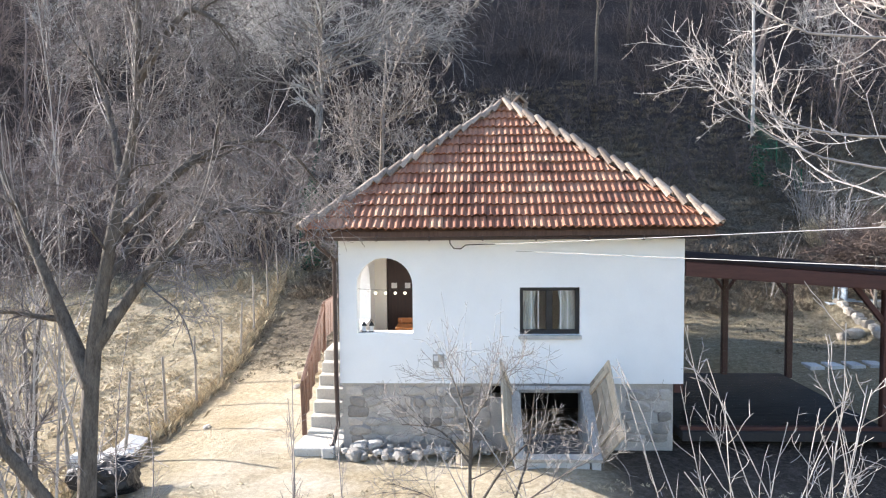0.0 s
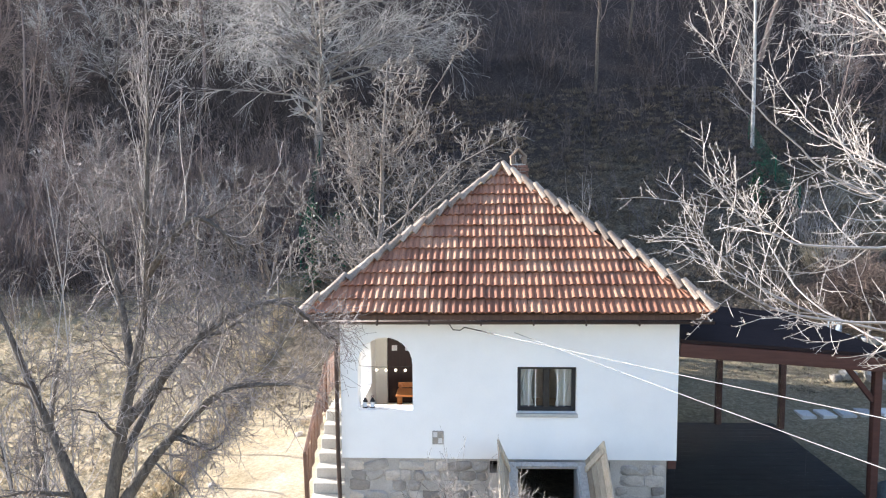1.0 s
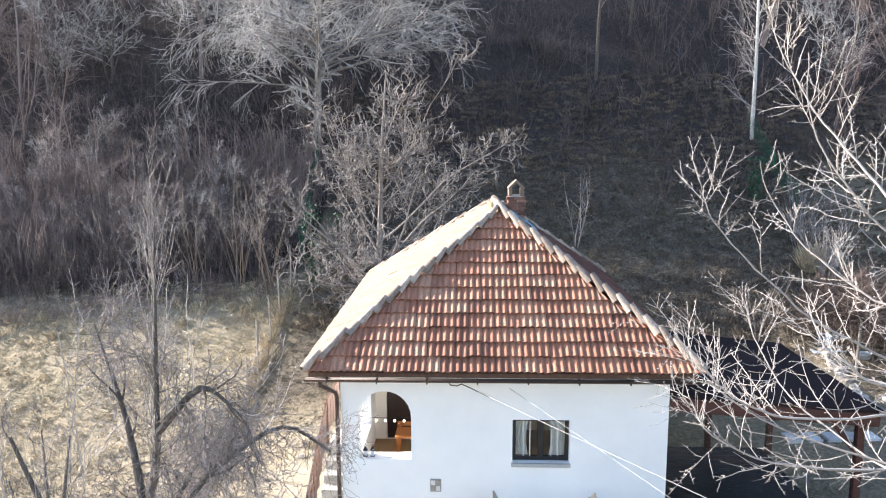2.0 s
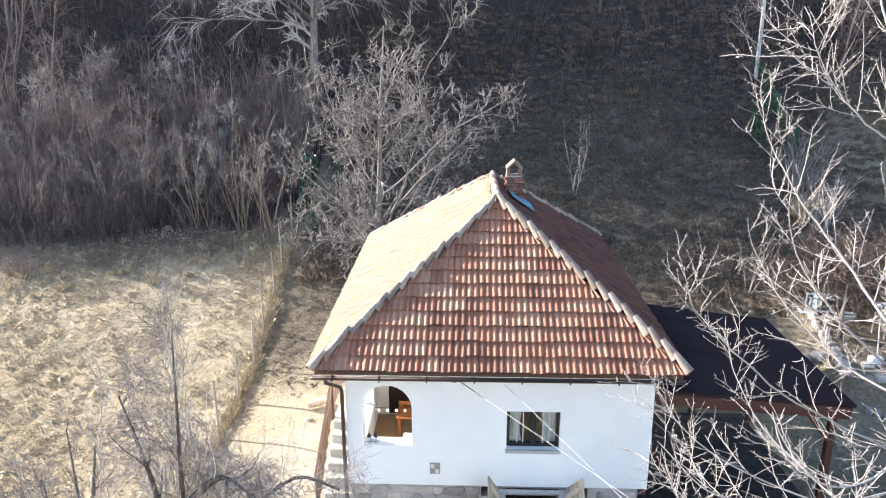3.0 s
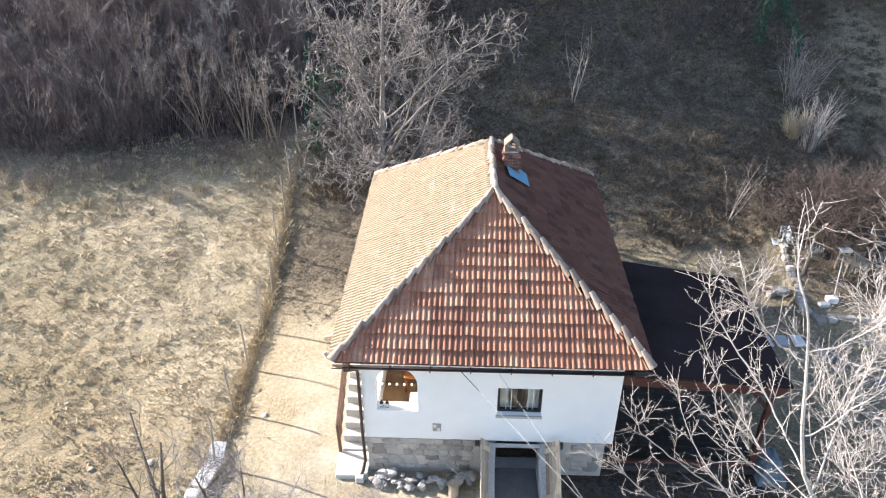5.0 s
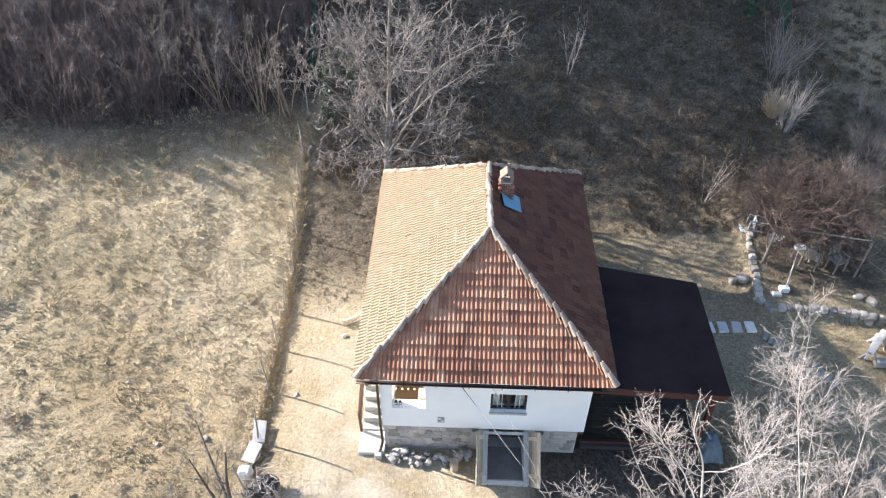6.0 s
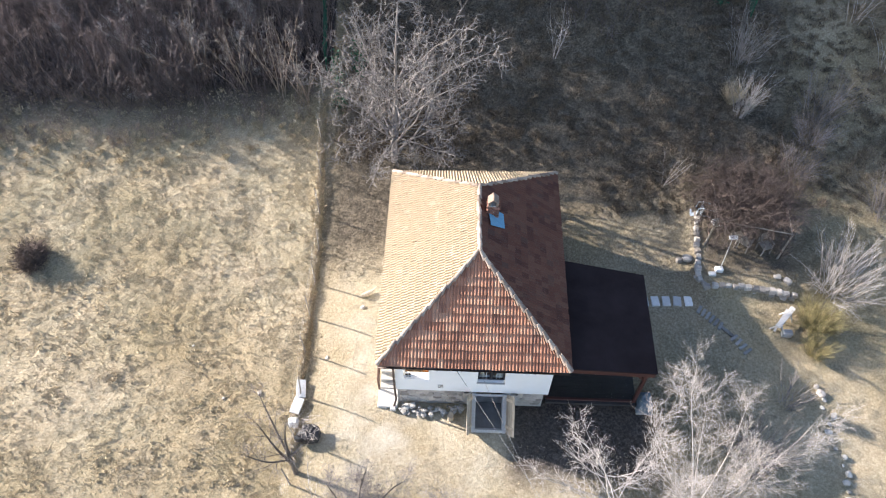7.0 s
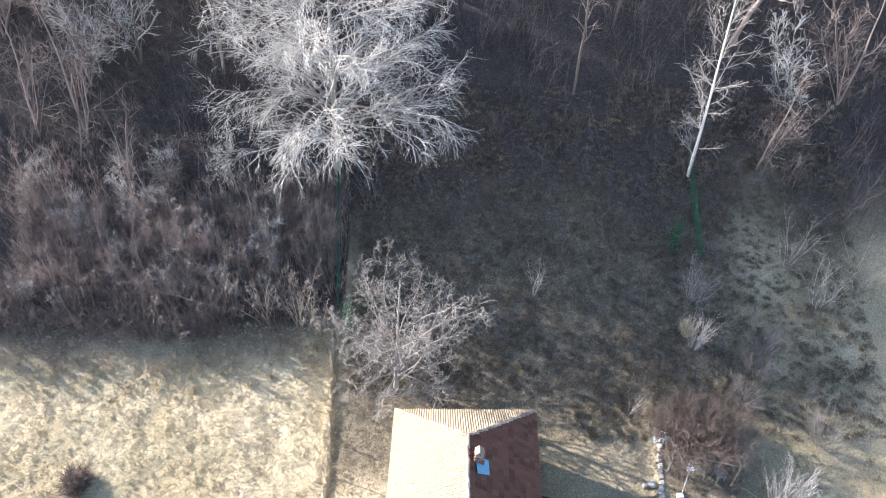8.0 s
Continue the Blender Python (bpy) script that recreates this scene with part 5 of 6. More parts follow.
def forest_proto(rng, h, kind):
    main = [limb(rng, (0, 0, -0.3), (rng.normal(0, 0.08), rng.normal(0, 0.08), 1), h, 0.007 * h + 0.015, 0.015, 7, 0.06, 0.02)]
    if kind == 1:
        for _ in range(4):
            main.append(limb(rng, (0, 0, -0.2), (rng.normal(0, 0.35), rng.normal(0, 0.35), 1), h * rng.uniform(0.6, 0.95), 0.032, 0.01, 6, 0.1, 0.04))
    arms = branch_out(rng, main, 18 if kind == 0 else 11, 0.18, 45, 0.3 * h, 0.42, 3, 0.2, 0.05, 0.35, 0.5, 0.009)
    sub = branch_out(rng, arms, 8, 0.15, 45, 0.11 * h, 0.6, 1, 0.2, 0.03, 0.6, minr=0.007)
    tw = branch_out(rng, sub, 1.2, 0.25, 45, 0.055 * h, 0.8, 1, 0.17, 0.02, 0.8, minr=0.0055)
    return main, arms + sub + tw


def wooded(x, y):
    """How thick the wood stands at a place."""
    if y < 23 or y > 78:
        return 0
    if x < -6.3:
        return smooth01(y, wood_edge(x) + 0.2, wood_edge(x) + 2)
    if x < 12.5:
        return 0.28 * smooth01(y, 30, 34) + 0.72 * smooth01(y, 34, 40)
    return smooth01(y, 29, 35)


rf = np.random.default_rng(77)
protos = []
for k, (h, kind) in enumerate(((9, 0), (7.5, 0), (11, 0), (6, 1), (5, 1), (8, 1))):
    thick, thin = forest_proto(rf, h, kind)
    protos.append((tube_mesh("trunk", thick), tube_mesh("crown", thin)))
count = 0
while count < 262:
    y = 24.5 + 46 * rf.random() ** 1.7
    x = rf.uniform(-1, 1) * (16 + 0.62 * y)
    if count < 130:
        x, y = rf.uniform(-25, -6.8), rf.uniform(24.4, 33.5)
    elif count < 150:
        x, y = rf.uniform(-28, -9), rf.uniform(38, 50)
    if rf.random() > wooded(x, y) or abs(x - 13.0) + abs(y - 32.5) < 3.5 or (abs(x + 7) < 3 and 30 < y < 36) or (count >= 130 and x < -6 and y < 34):
        continue
    near_edge = count < 130
    i = 3 + rf.integers(3) if near_edge and rf.random() < 0.7 else rf.integers(len(protos))
    z = ground_z(x, y)
    t = thing("forest_tree", (0, 0, 0), "thin bare woodland tree with grey-brown twigs", "tree", "woodland trees")
    part_of("trunk", protos[i][0], ("scrub", "darkbark")[rf.integers(2)] if near_edge else ("darkbark", "bark", "twigdark")[rf.integers(3)], t)
    part_of("crown", protos[i][1], "scrub" if near_edge and rf.random() < 0.85 else "twigpale" if count < 150 else "twigdark", t)
    t.matrix_basis = pose(x, y, z, rf.normal(0, 3), rf.normal(0, 3), rf.uniform(0, 360))
    s = rf.uniform(0.75, 1.2) * (1 + 0.5 * smooth01(y, 32, 40))
    s *= rf.uniform(0.38, 0.62) * (0.3 + 0.7 * smooth01(y, wood_edge(x) + 0.6, wood_edge(x) + 5)) if near_edge else 1
    t.scale = (s, s, s)
    count += 1

# undergrowth on the slope
pool = []
for k in range(9):
    stems = [limb(rf, (rf.normal(0, 0.25), rf.normal(0, 0.25), -0.1), (rf.normal(0, 0.3), rf.normal(0, 0.3), 1), rf.uniform(0.9, 2.4), 0.013, 0.007, 2, 0.14, 0.0) for _ in range(7)]
    tws = branch_out(rf, stems, 4.4, 0.15, 45, 0.6, 0.7, 1, 0.2, -0.02, 0.8, minr=0.008)
    pool.append(arrays_of(tube_mesh("shrub", stems + tws, 3)))
spots = []
while len(spots) < 2300:
    y = 24.6 + 45 * rf.random() ** 1.7
    x = rf.uniform(-1, 1) * (17 + 0.62 * y)
    w = wooded(x, y)
    if -6.3 <= x < 12.5:
        w = 0.35 * smooth01(y, 27, 31) + 0.65 * smooth01(y, 31, 36)
    if rf.random() > w:
        continue
    spots.append((x, y, ground_z(x, y), rf.uniform(0, 6.28), rf.uniform(0.6, 1.5), rf.normal(0, 0.12)))
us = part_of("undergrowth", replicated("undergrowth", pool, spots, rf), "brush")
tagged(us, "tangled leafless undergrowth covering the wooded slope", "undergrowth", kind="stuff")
pool = []
for k in range(8):
    stems = [limb(rf, (rf.normal(0, 0.22), rf.normal(0, 0.22), -0.1), (rf.normal(0, 0.2), rf.normal(0, 0.2), 1), rf.uniform(0.8, 2.3), 0.009, 0.005, 2, 0.12, 0.0) for _ in range(8)]
    pool.append(arrays_of(tube_mesh("shrub", stems + branch_out(rf, stems, 4.5, 0.2, 38, 0.45, 0.7, 1, 0.15, 0.02, 0.8, minr=0.005), 3)))
spots = []
while len(spots) < 1300:
    x = rf.uniform(-25, -6.7)
    y = wood_edge(x) - 0.9 + 9 * rf.random() ** 1.4
    rise = smooth01(y, wood_edge(x), wood_edge(x) + 4.5)
    if rf.random() < 0.3 + 0.7 * rise:
        spots.append((x, y, ground_z(x, y), rf.uniform(0, 6.28), rf.uniform(0.3, 0.55) + 0.8 * rise * rf.uniform(0.6, 1.1), rf.normal(0, 0.12)))
tagged(part_of("scrub_thicket", replicated("scrub_thicket", pool, spots, rf), "scrub"), "dense reddish-brown leafless scrub along the meadow", "scrub", kind="stuff")
# coppiced hazels with tan stems at the end of the fence
for x, y, h in ((-7.3, 25.0, 4.2), (-8.6, 25.4, 4.6), (-10.2, 25.6, 3.6), (-12.4, 26.2, 4.4)):
    z = ground_z(x, y)
    stems = [limb(rf, (x + rf.normal(0, 0.16), y + rf.normal(0, 0.14), z - 0.1), (rf.normal(-0.05, 0.22), rf.normal(0, 0.15), 1), h * rf.uniform(0.6, 1.1), 0.022, 0.006, 8, 0.06, 0.01) for _ in range(11)]
    side = branch_out(rf, stems, 8, 0.4, 42, 0.7, 0.5, 5, 0.16, 0.04, 0.5, minr=0.005)
    tree_thing("hazel_bush", (x, y, z), stems, side + branch_out(rf, side, 4, 0.2, 45, 0.3, 0.7, 3, 0.2, 0.02, 0.6, minr=0.0045), "hazelbark", "twigmid", "leafless hazel bush with many tan stems", "shrub", "hazel bushes")

# ivy on two stems at the wood's edge
for x, y, h in ((-5.6, 24.6, 3.2), (-4.9, 26.2, 2.2), (11.9, 29.6, 1.8)):
    z0 = ground_z(x, y)
    pts = []
    vs, fs = [], []
    for k in range(420):
        f = rf.random()
        c = np.array((x + rf.normal(0, 0.16), y + rf.normal(0, 0.16), z0 + f * h))
        a, b = rf.normal(0, 1, 3), rf.normal(0, 1, 3)
        a /= np.linalg.norm(a)
        b = np.cross(a, b)
        b /= np.linalg.norm(b)
        s = rf.uniform(0.035, 0.07)
        fs.append([len(vs), len(vs) + 1, len(vs) + 2, len(vs) + 3])
        vs += [c - a * s, c - b * s * 0.7, c + a * s, c + b * s * 0.7]
    t = thing("ivy_stem", (x, y, z0), "dark green ivy climbing a dead stem", "ivy", "ivy stems")
    part_of("stem", tube_mesh("stem", [limb(rf, (x, y, z0 - 0.1), (0, 0, 1), h, 0.05, 0.03, 5, 0.05, 0)]), "darkbark", t)
    part_of("leaves", quads_mesh("leaves", np.array(vs), np.array(fs)), "ivy", t)


# ---- the wire fence along the meadow ----
fence = thing("wire_fence", (-5.8, 15, 0), "wire fence on rough wooden posts beside the meadow", "fence")
FP = [(-5.45, 6.2), (-5.5, 7.8), (-5.55, 9.4), (-5.7, 11.1), (-5.77, 12.9), (-5.83, 14.55), (-5.86, 16.1), (-5.9, 17.6), (-6.05, 19.3), (-6.2, 21.2), (-6.4, 23.1), (-6.5, 25.0)]
rp = np.random.default_rng(3)
tops = []
for x, y in FP:
    z = ground_z(x, y)
    top = (x + rp.normal(0, 0.05), y + rp.normal(0, 0.04), z + 1.5 + rp.normal(0, 0.08))
    tops.append((x, y, z))
    part_of("post", tube_mesh("post", [([(x, y, z - 0.2), ((x + top[0]) / 2 + 0.01, y, z + 0.5), top], [0.032, 0.028, 0.024])], 7), "postwood", fence)
for h in (0.25, 0.55, 0.85, 1.15, 1.4):
    for a, b in zip(tops, tops[1:]):
        part_of("wire", tube_mesh("wire", [curve_tube(((a[0], a[1], a[2] + h), (b[0], b[1], b[2] + h)), 0.003, 4, 0.015)], 3), "steel", fence)


def mesh_fence(name, pts, h, label):
    """A green mesh fence: posts, and a net of thin wires."""
    f = thing(name, (*pts[0][:2], ground_z(*pts[0][:2])), label, "fence", "green fences")
    g = [(x, y, ground_z(x, y)) for x, y in pts]
    for x, y, z in g:
        part_of("post", tube_mesh("post", [([(x, y, z - 0.2), (x, y, z + h + 0.1)], [0.03, 0.03])], 6), "greenmesh", f)
    lines = []
    for a, b in zip(g, g[1:]):
        a, b = np.array(a), np.array(b)
        for k in range(15):
            lines.append(([a + (0, 0, 0.05 + k * h / 15), b + (0, 0, 0.05 + k * h / 15)], [0.006, 0.006]))
        n = int(np.linalg.norm(b - a) / 0.12)
        for k in range(n):
            p = a + (b - a) * k / n
            lines.append(([p, p + (0, 0, h)], [0.006, 0.006]))
    part_of("netting", tube_mesh("netting", lines, 3), "greenmesh", f, "green wire netting")


mesh_fence("mesh_fence", [(-6.5, 26.6), (-6.65, 28.6), (-6.85, 30.6), (-7.0, 32.8)], 1.5, "dark green mesh fence running up the wooded slope")
mesh_fence("mesh_fence", [(13.35, 29.0), (13.2, 31.0), (13.0, 33.6)], 1.0, "dark green mesh fence beside the birch")


# ---- grass ----
def blades(rng, n, h, spread, wide=0.005, leans=(0.4, 1.5)):
    vs, fs = [], []
    for k in range(n):
        x, y = rng.normal(0, spread, 2)
        a, l = rng.uniform(0, 6.28), h * rng.uniform(0.6, 1.3)
        lean = rng.uniform(*leans)
        w = wide * (1 + rng.random())
        dx, dy = math.cos(a), math.sin(a)
        b = len(vs)
        vs += [(x - dy * w, y + dx * w, -0.01), (x + dy * w, y - dx * w, -0.01), (x + dx * l * lean * 0.5 + dy * w * 0.6, y + dy * l * lean * 0.5 - dx * w * 0.6, l * 0.7), (x + dx * l * lean, y + dy * l * lean, l * (0.9 if lean < 1 else 0.6))]
        fs.append((b, b + 1, b + 2, b + 3))
    return np.array(vs), np.array(fs)


rgz = np.random.default_rng(55)
pool = [blades(rgz, 10, 0.05, 0.05, 0.004, (0.4, 1.7)) for _ in range(10)]
spots = []
while len(spots) < 15500:
    x, y = rgz.uniform(-24, -5.9), rgz.uniform(3, 25.5)
    c = noise.noise(Vector((x * 0.9, y * 0.9, 2)))
    if c + rgz.normal(0, 0.4) < -0.2:
        continue
    spots.append((x, y, ground_z(x, y) + ground_relief(x, y), rgz.uniform(0, 6.28), rgz.uniform(0.6, 1.25) * (2.2 if rgz.random() < 0.03 else 1), 0))
while len(spots) < 18000:
    x, y = rgz.uniform(-5.6, 20), rgz.uniform(3, 10 if len(spots) < 16800 else 17)
    if (-3.2 < x < 7 and 9.4 < y < 19.2) or (x < -2 and 9 < y < 17 and rgz.random() < 0.75) or (y > 10 and x < 9.5):
        continue
    spots.append((x, y, ground_z(x, y) + ground_relief(x, y), rgz.uniform(0, 6.28), rgz.uniform(0.4, 0.8), 0))
tagged(part_of("meadow_grass", replicated("meadow_grass", pool, spots, rgz), "straw"), "matted dry yellow grass covering the meadow", "grass", kind="stuff")
spots = []
while len(spots) < 9000:
    x, y = rgz.uniform(-5.8, 20), rgz.uniform(10, 34)
    if (-3.2 < x < 7 and y < 19.2) or (x < 3 and y < 16) or (x > 3 and y < 15.8 + 0.1 * (x - 3)):
        continue
    spots.append((x, y, ground_z(x, y) + ground_relief(x, y), rgz.uniform(0, 6.28), rgz.uniform(0.5, 1.3), 0))
tagged(part_of("lawn_grass", replicated("lawn_grass", pool, spots, rgz), "lawnblade"), "short brownish winter grass behind the house, darkened for its shade", "grass", kind="stuff")
tall = [blades(rgz, 40, 0.22, 0.12, 0.0028, (0.1, 0.9)) for _ in range(8)]
pool = [blades(rgz, 46, 0.15, 0.05, 0.003, (0.05, 0.6)) for _ in range(11)] + tall[:1]
spots = []
for k in range(720):
    y = rgz.uniform(8.5, 25)
    x = float(np.interp(y, [p[1] for p in FP], [p[0] for p in FP])) + rgz.normal(-0.02, 0.04)
    spots.append((x, y, ground_z(x, y), rgz.uniform(0, 6.28), rgz.uniform(0.5, 1.25), rgz.normal(0, 0.15)))
for k in range(150):
    x = rgz.uniform(-22, -6.5)
    y = wood_edge(x) + rgz.normal(-0.9, 0.8)
    spots.append((x, y, ground_z(x, y), rgz.uniform(0, 6.28), rgz.uniform(0.6, 1.6), rgz.normal(0, 0.15)))
tagged(part_of("dry_weeds", replicated("dry_weeds", pool, spots, rgz), "weeds"), "tall dry weeds along the fence", "weeds", kind="stuff")
pool, spots = tall, []
for k in range(4600):
    x, y = rgz.uniform(-5.8, 22), rgz.uniform(19.6, 37)
    if x < 6 and y < 22:
        continue
    spots.append((x, y, ground_z(x, y) + ground_relief(x, y), rgz.uniform(0, 6.28), rgz.uniform(0.35, 0.9) * (1.5 if rgz.random() < 0.12 else 1), rgz.normal(0, 0.2)))
tagged(part_of("slope_grass", replicated("slope_grass", pool, spots, rgz), "slopeblade"), "rough brown grass tufts, colour darkened for the slope's shade", "grass", kind="stuff")

# ---- stones ----
rk = np.random.default_rng(9)


def stone_at(name, x, y, z, size, mat, label, category, group, turn=0, parent=None):
    bm = rock_mesh(rk, size, 0.24, 1)
    bmesh.ops.transform(bm, matrix=pose(x, y, z, rk.normal(0, 8), rk.normal(0, 8), turn), verts=bm.verts)
    ob = part(name, bm, mat, parent)
    return ob if parent else tagged(ob, label, category, group)


for k in range(66):
    x = rk.uniform(-1.95, 0.3)
    f = rk.random()
    y = 10.72 - 0.42 * f * (0.6 + 0.4 * math.sin((x + 1.9) * 1.4))
    s = rk.uniform(0.08, 0.2) if rk.random() < 0.85 else rk.uniform(0.22, 0.32)
    stone_at("rubble_stone", x, y, ground_z(x, y) + 0.07 + 0.16 * (1 - f) * rk.random(), (s, s * rk.uniform(0.6, 1), s * rk.uniform(0.5, 0.8)), "rubble", "pale rubble stone heaped against the plinth", "stone", "rubble heap", rk.uniform(0, 180))
st = thing("wood_stump", (-0.12, 10.28, 0), "short tan chopping stump among the rubble", "stump")
bm = bmesh.new()
bmesh.ops.create_cone(bm, cap_ends=True, segments=14, radius1=0.12, radius2=0.11, depth=0.34, matrix=Matrix.Translation((-0.12, 10.28, 0.14)))
part("trunk_piece", bm, "paleboard", st)
part("plank", beam(bmesh.new(), (0.02, 10.68, 0.06), (-0.16, 10.5, 0.5), 0.08, 0.025, (0, 0, 1)), "greywood", st)
blk = boxed((-2.29, 10.5, -0.06), (-2.1, 10.66, 0.1), bevel=0.015)
tagged(part("footing_block", blk, "concrete"), "grey concrete block under the downpipe", "block")

gw = thing("garden_wall", (9.9, 16.2, 0.5), "low dry stone wall edging the terrace", "wall")
line = [(9.95, 19.46), (9.85, 18.3), (9.75, 17.2), (9.64, 16.4), (9.8, 16.0), (10.6, 16.05), (11.65, 15.95), (12.8, 15.77), (13.4, 15.62)]
for (ax, ay), (bx, by) in zip(line, line[1:]):
    d = math.hypot(bx - ax, by - ay)
    n = max(1, round(d / 0.25))
    for k in range(n):
        f = (k + 0.5) / n
        x, y = ax + (bx - ax) * f, ay + (by - ay) * f
        for row in range(2):
            s = rk.uniform(0.22, 0.3)
            w, h = s * rk.uniform(0.75, 0.95), rk.uniform(0.2, 0.25)
            bm = boxed((-s / 2, -w / 2, -h / 2), (s / 2, w / 2, h / 2), bevel=0.045)
            for q in bm.verts:
                q.co += Vector(rk.normal(0, 0.012, 3))
            bmesh.ops.transform(bm, matrix=pose(x + rk.normal(0, 0.02), y + rk.normal(0, 0.02), ground_z(x - 0.4, y - 0.5) + 0.08 + row * 0.22, rk.normal(0, 4), rk.normal(0, 4), math.degrees(math.atan2(by - ay, bx - ax)) + rk.normal(0, 6)), verts=bm.verts)
            part("stone", bm, "wallstone", gw)
for x, y, s in ((9.35, 17.35, 0.42), (9.05, 17.3, 0.3), (13.05, 16.2, 0.34), (12.7, 16.4, 0.28), (13.4, 11.75, 0.32), (13.3, 12.0, 0.22)):
    stone_at("boulder", x, y, ground_z(x, y) + s * 0.2, (s, s * 0.8, s * 0.7), "wallstone", "pale weathered boulder lying on the grass", "stone", "loose boulders", rk.uniform(0, 180))
rw = thing("stone_edging", (13.5, 9.5, 0.2), "row of half-buried stones along the yard edge", "stones")
for k in range(17):
    y = 11.5 - k * 0.3
    s = rk.uniform(0.15, 0.36)
    stone_at("stone", 13.45 + 0.1 * math.sin(k) + rk.normal(0, 0.08), y, ground_z(13.5, y) + 0.05, (s * 0.75, s * 0.6, s * 0.4), "rubble", "", "", "", rk.uniform(0, 180), rw)
for x, y, s in ((-7.2, 11.15, 0.2), (-3.75, 14.9, 0.2), (-4.9, 12.7, 0.16), (-8.5, 10.9, 0.14), (-10.2, 13.1, 0.12)):
    stone_at("field_stone", x, y, ground_z(x, y) + s * 0.15, (s, s * 0.8, s * 0.5), "wallstone", "small pale stone lying in the grass", "stone", "field stones", rk.uniform(0, 180))

# stepping stones from the canopy
for k in range(5):
    x = 7.42 + k * 0.435
    z = ground_z(x, 15.45)
    ob = part("stepping_slab", boxed((-0.155, -0.22, -0.06), (0.155, 0.22, 0.045), pose(x, 15.42 + 0.01 * k, z, 0, 2, rk.normal(0, 2.5)), 0.012), "slab")
    tagged(ob, "pale square paving slab set in the lawn", "paving slab", "stepping slabs")
for k in range(12):
    f = k / 11
    x, y = 9.55 + 1.55 * f, 15.12 - 1.75 * f + 0.1 * math.sin(f * 3)
    z = ground_z(x, y)
    ob = part("stepping_stone", boxed((-0.19 - 0.04 * rk.random(), -0.06, -0.05), (0.19, 0.06, 0.04), pose(x, y, z, 0, 2, 62 - 24 * f + rk.normal(0, 5) - (90 if k in (6, 7) else 0)), 0.012), "darkslab")
    tagged(ob, "narrow grey stepping stone in the lawn", "paving stone", "stepping stones")

# ---- terrace: vine arbour, chairs and odds and ends ----
arb = thing("vine_arbour", (11.4, 18.6, 1.2), "timber arbour overgrown with a brown leafless vine", "arbour")
corners = [(10.1, 17.9), (12.9, 17.3), (10.4, 20.0), (13.2, 19.4)]
for x, y in corners:
    part_of("post", tube_mesh("post", [([(x, y, ground_z(x, y) - 0.2), (x + 0.03, y, 2.5)], [0.045, 0.035])], 7), "postwood", arb)
for a, b in ((0, 1), (2, 3), (0, 2), (1, 3)):
    part_of("rail", tube_mesh("rail", [([(*corners[a], 2.5), (*corners[b], 2.5)], [0.03, 0.025])], 6), "postwood", arb)
rv = np.random.default_rng(66)
stems = []
for k in range(380):
    a = corners[rv.integers(4)]
    x, y = rv.uniform(10.0, 13.1), rv.uniform(17.8, 20.2)
    stems.append(limb(rv, (x, y, 2.48 + rv.uniform(-0.1, 0.2)), (rv.normal(), rv.normal(), 0.05), rv.uniform(1.0, 2.0), 0.015, 0.007, 8, 0.28, -0.01))
for x, y in corners:
    stems.append(limb(rv, (x + 0.1, y, ground_z(x, y) - 0.1), (0, 0, 1), 2.1, 0.035, 0.02, 6, 0.1, 0.05))
tws = branch_out(rv, stems, 16, 0.05, 55, 0.6, 0.6, 3, 0.28, -0.03, 0.7, minr=0.007)
part_of("vine", tube_mesh("vine", stems + tws, 3), "vine", arb, "tangled brown vine shoots")


def garden_chair(x, y, turn, mat, label, tip=0):
    c = thing("garden_chair", (0, 0, 0), label, "chair", "garden chairs")
    part("seat", boxed((-0.23, -0.22, 0.4), (0.23, 0.22, 0.44), bevel=0.012), mat, c)
    part("backrest", boxed((-0.22, 0.2, 0.48), (0.22, 0.235, 0.86), pose(0, 0, 0, -6), 0.012), mat, c)
    for sx in (-0.2, 0.2):
        for sy in (-0.19, 0.19):
            part("leg", boxed((sx - 0.02, sy - 0.02, 0), (sx + 0.02, sy + 0.02, 0.4)), mat, c)
        part("armrest", boxed((sx - 0.03, -0.2, 0.6), (sx + 0.03, 0.22, 0.63), bevel=0.008), mat, c)
        part("arm_support", boxed((sx - 0.02, -0.19, 0.44), (sx + 0.02, -0.15, 0.6)), mat, c)
    c.matrix_basis = pose(x, y, ground_z(x, y) + (0.24 if tip else 0.02), tip, 0, turn)
    return c


# Darker post wood carries the arbour's shade on the first three chairs.
garden_chair(11.35, 18.0, 200, "postwood", "grey weathered garden chair under the arbour")
garden_chair(11.6, 17.75, 140, "postwood", "weathered garden chair under the arbour")
garden_chair(12.35, 17.6, 20, "postwood", "weathered garden chair beside the arbour post")
garden_chair(10.55, 19.35, 80, "bluewhite", "pale blue plastic chair tipped on its back", -88)
bas = thing("wash_basin", (10.75, 18.85, 1.3), "white oval plastic basin lying on the terrace", "basin")
bm = bmesh.new()
prof = [(0.02, 0.02), (0.2, 0.02), (0.27, 0.16), (0.3, 0.17), (0.28, 0.15), (0.2, 0.0), (0.02, 0.0)]
rings = [[bm.verts.new((10.75 + r * math.cos(a), 18.85 + 0.7 * r * math.sin(a), ground_z(10.75, 18.85) + 0.02 + z)) for a in np.linspace(0, 2 * math.pi, 18)[:-1]] for r, z in prof]
for p, q in zip(rings, rings[1:]):
    for k in range(17):
        bm.faces.new((p[k], p[(k + 1) % 17], q[(k + 1) % 17], q[k]))
part("bowl", bm, "white", bas, "", True)
wb = thing("bird_table", (10.4, 16.7, 1.0), "white block with a thin leaning pole", "post")
zb = ground_z(10.4, 16.7)
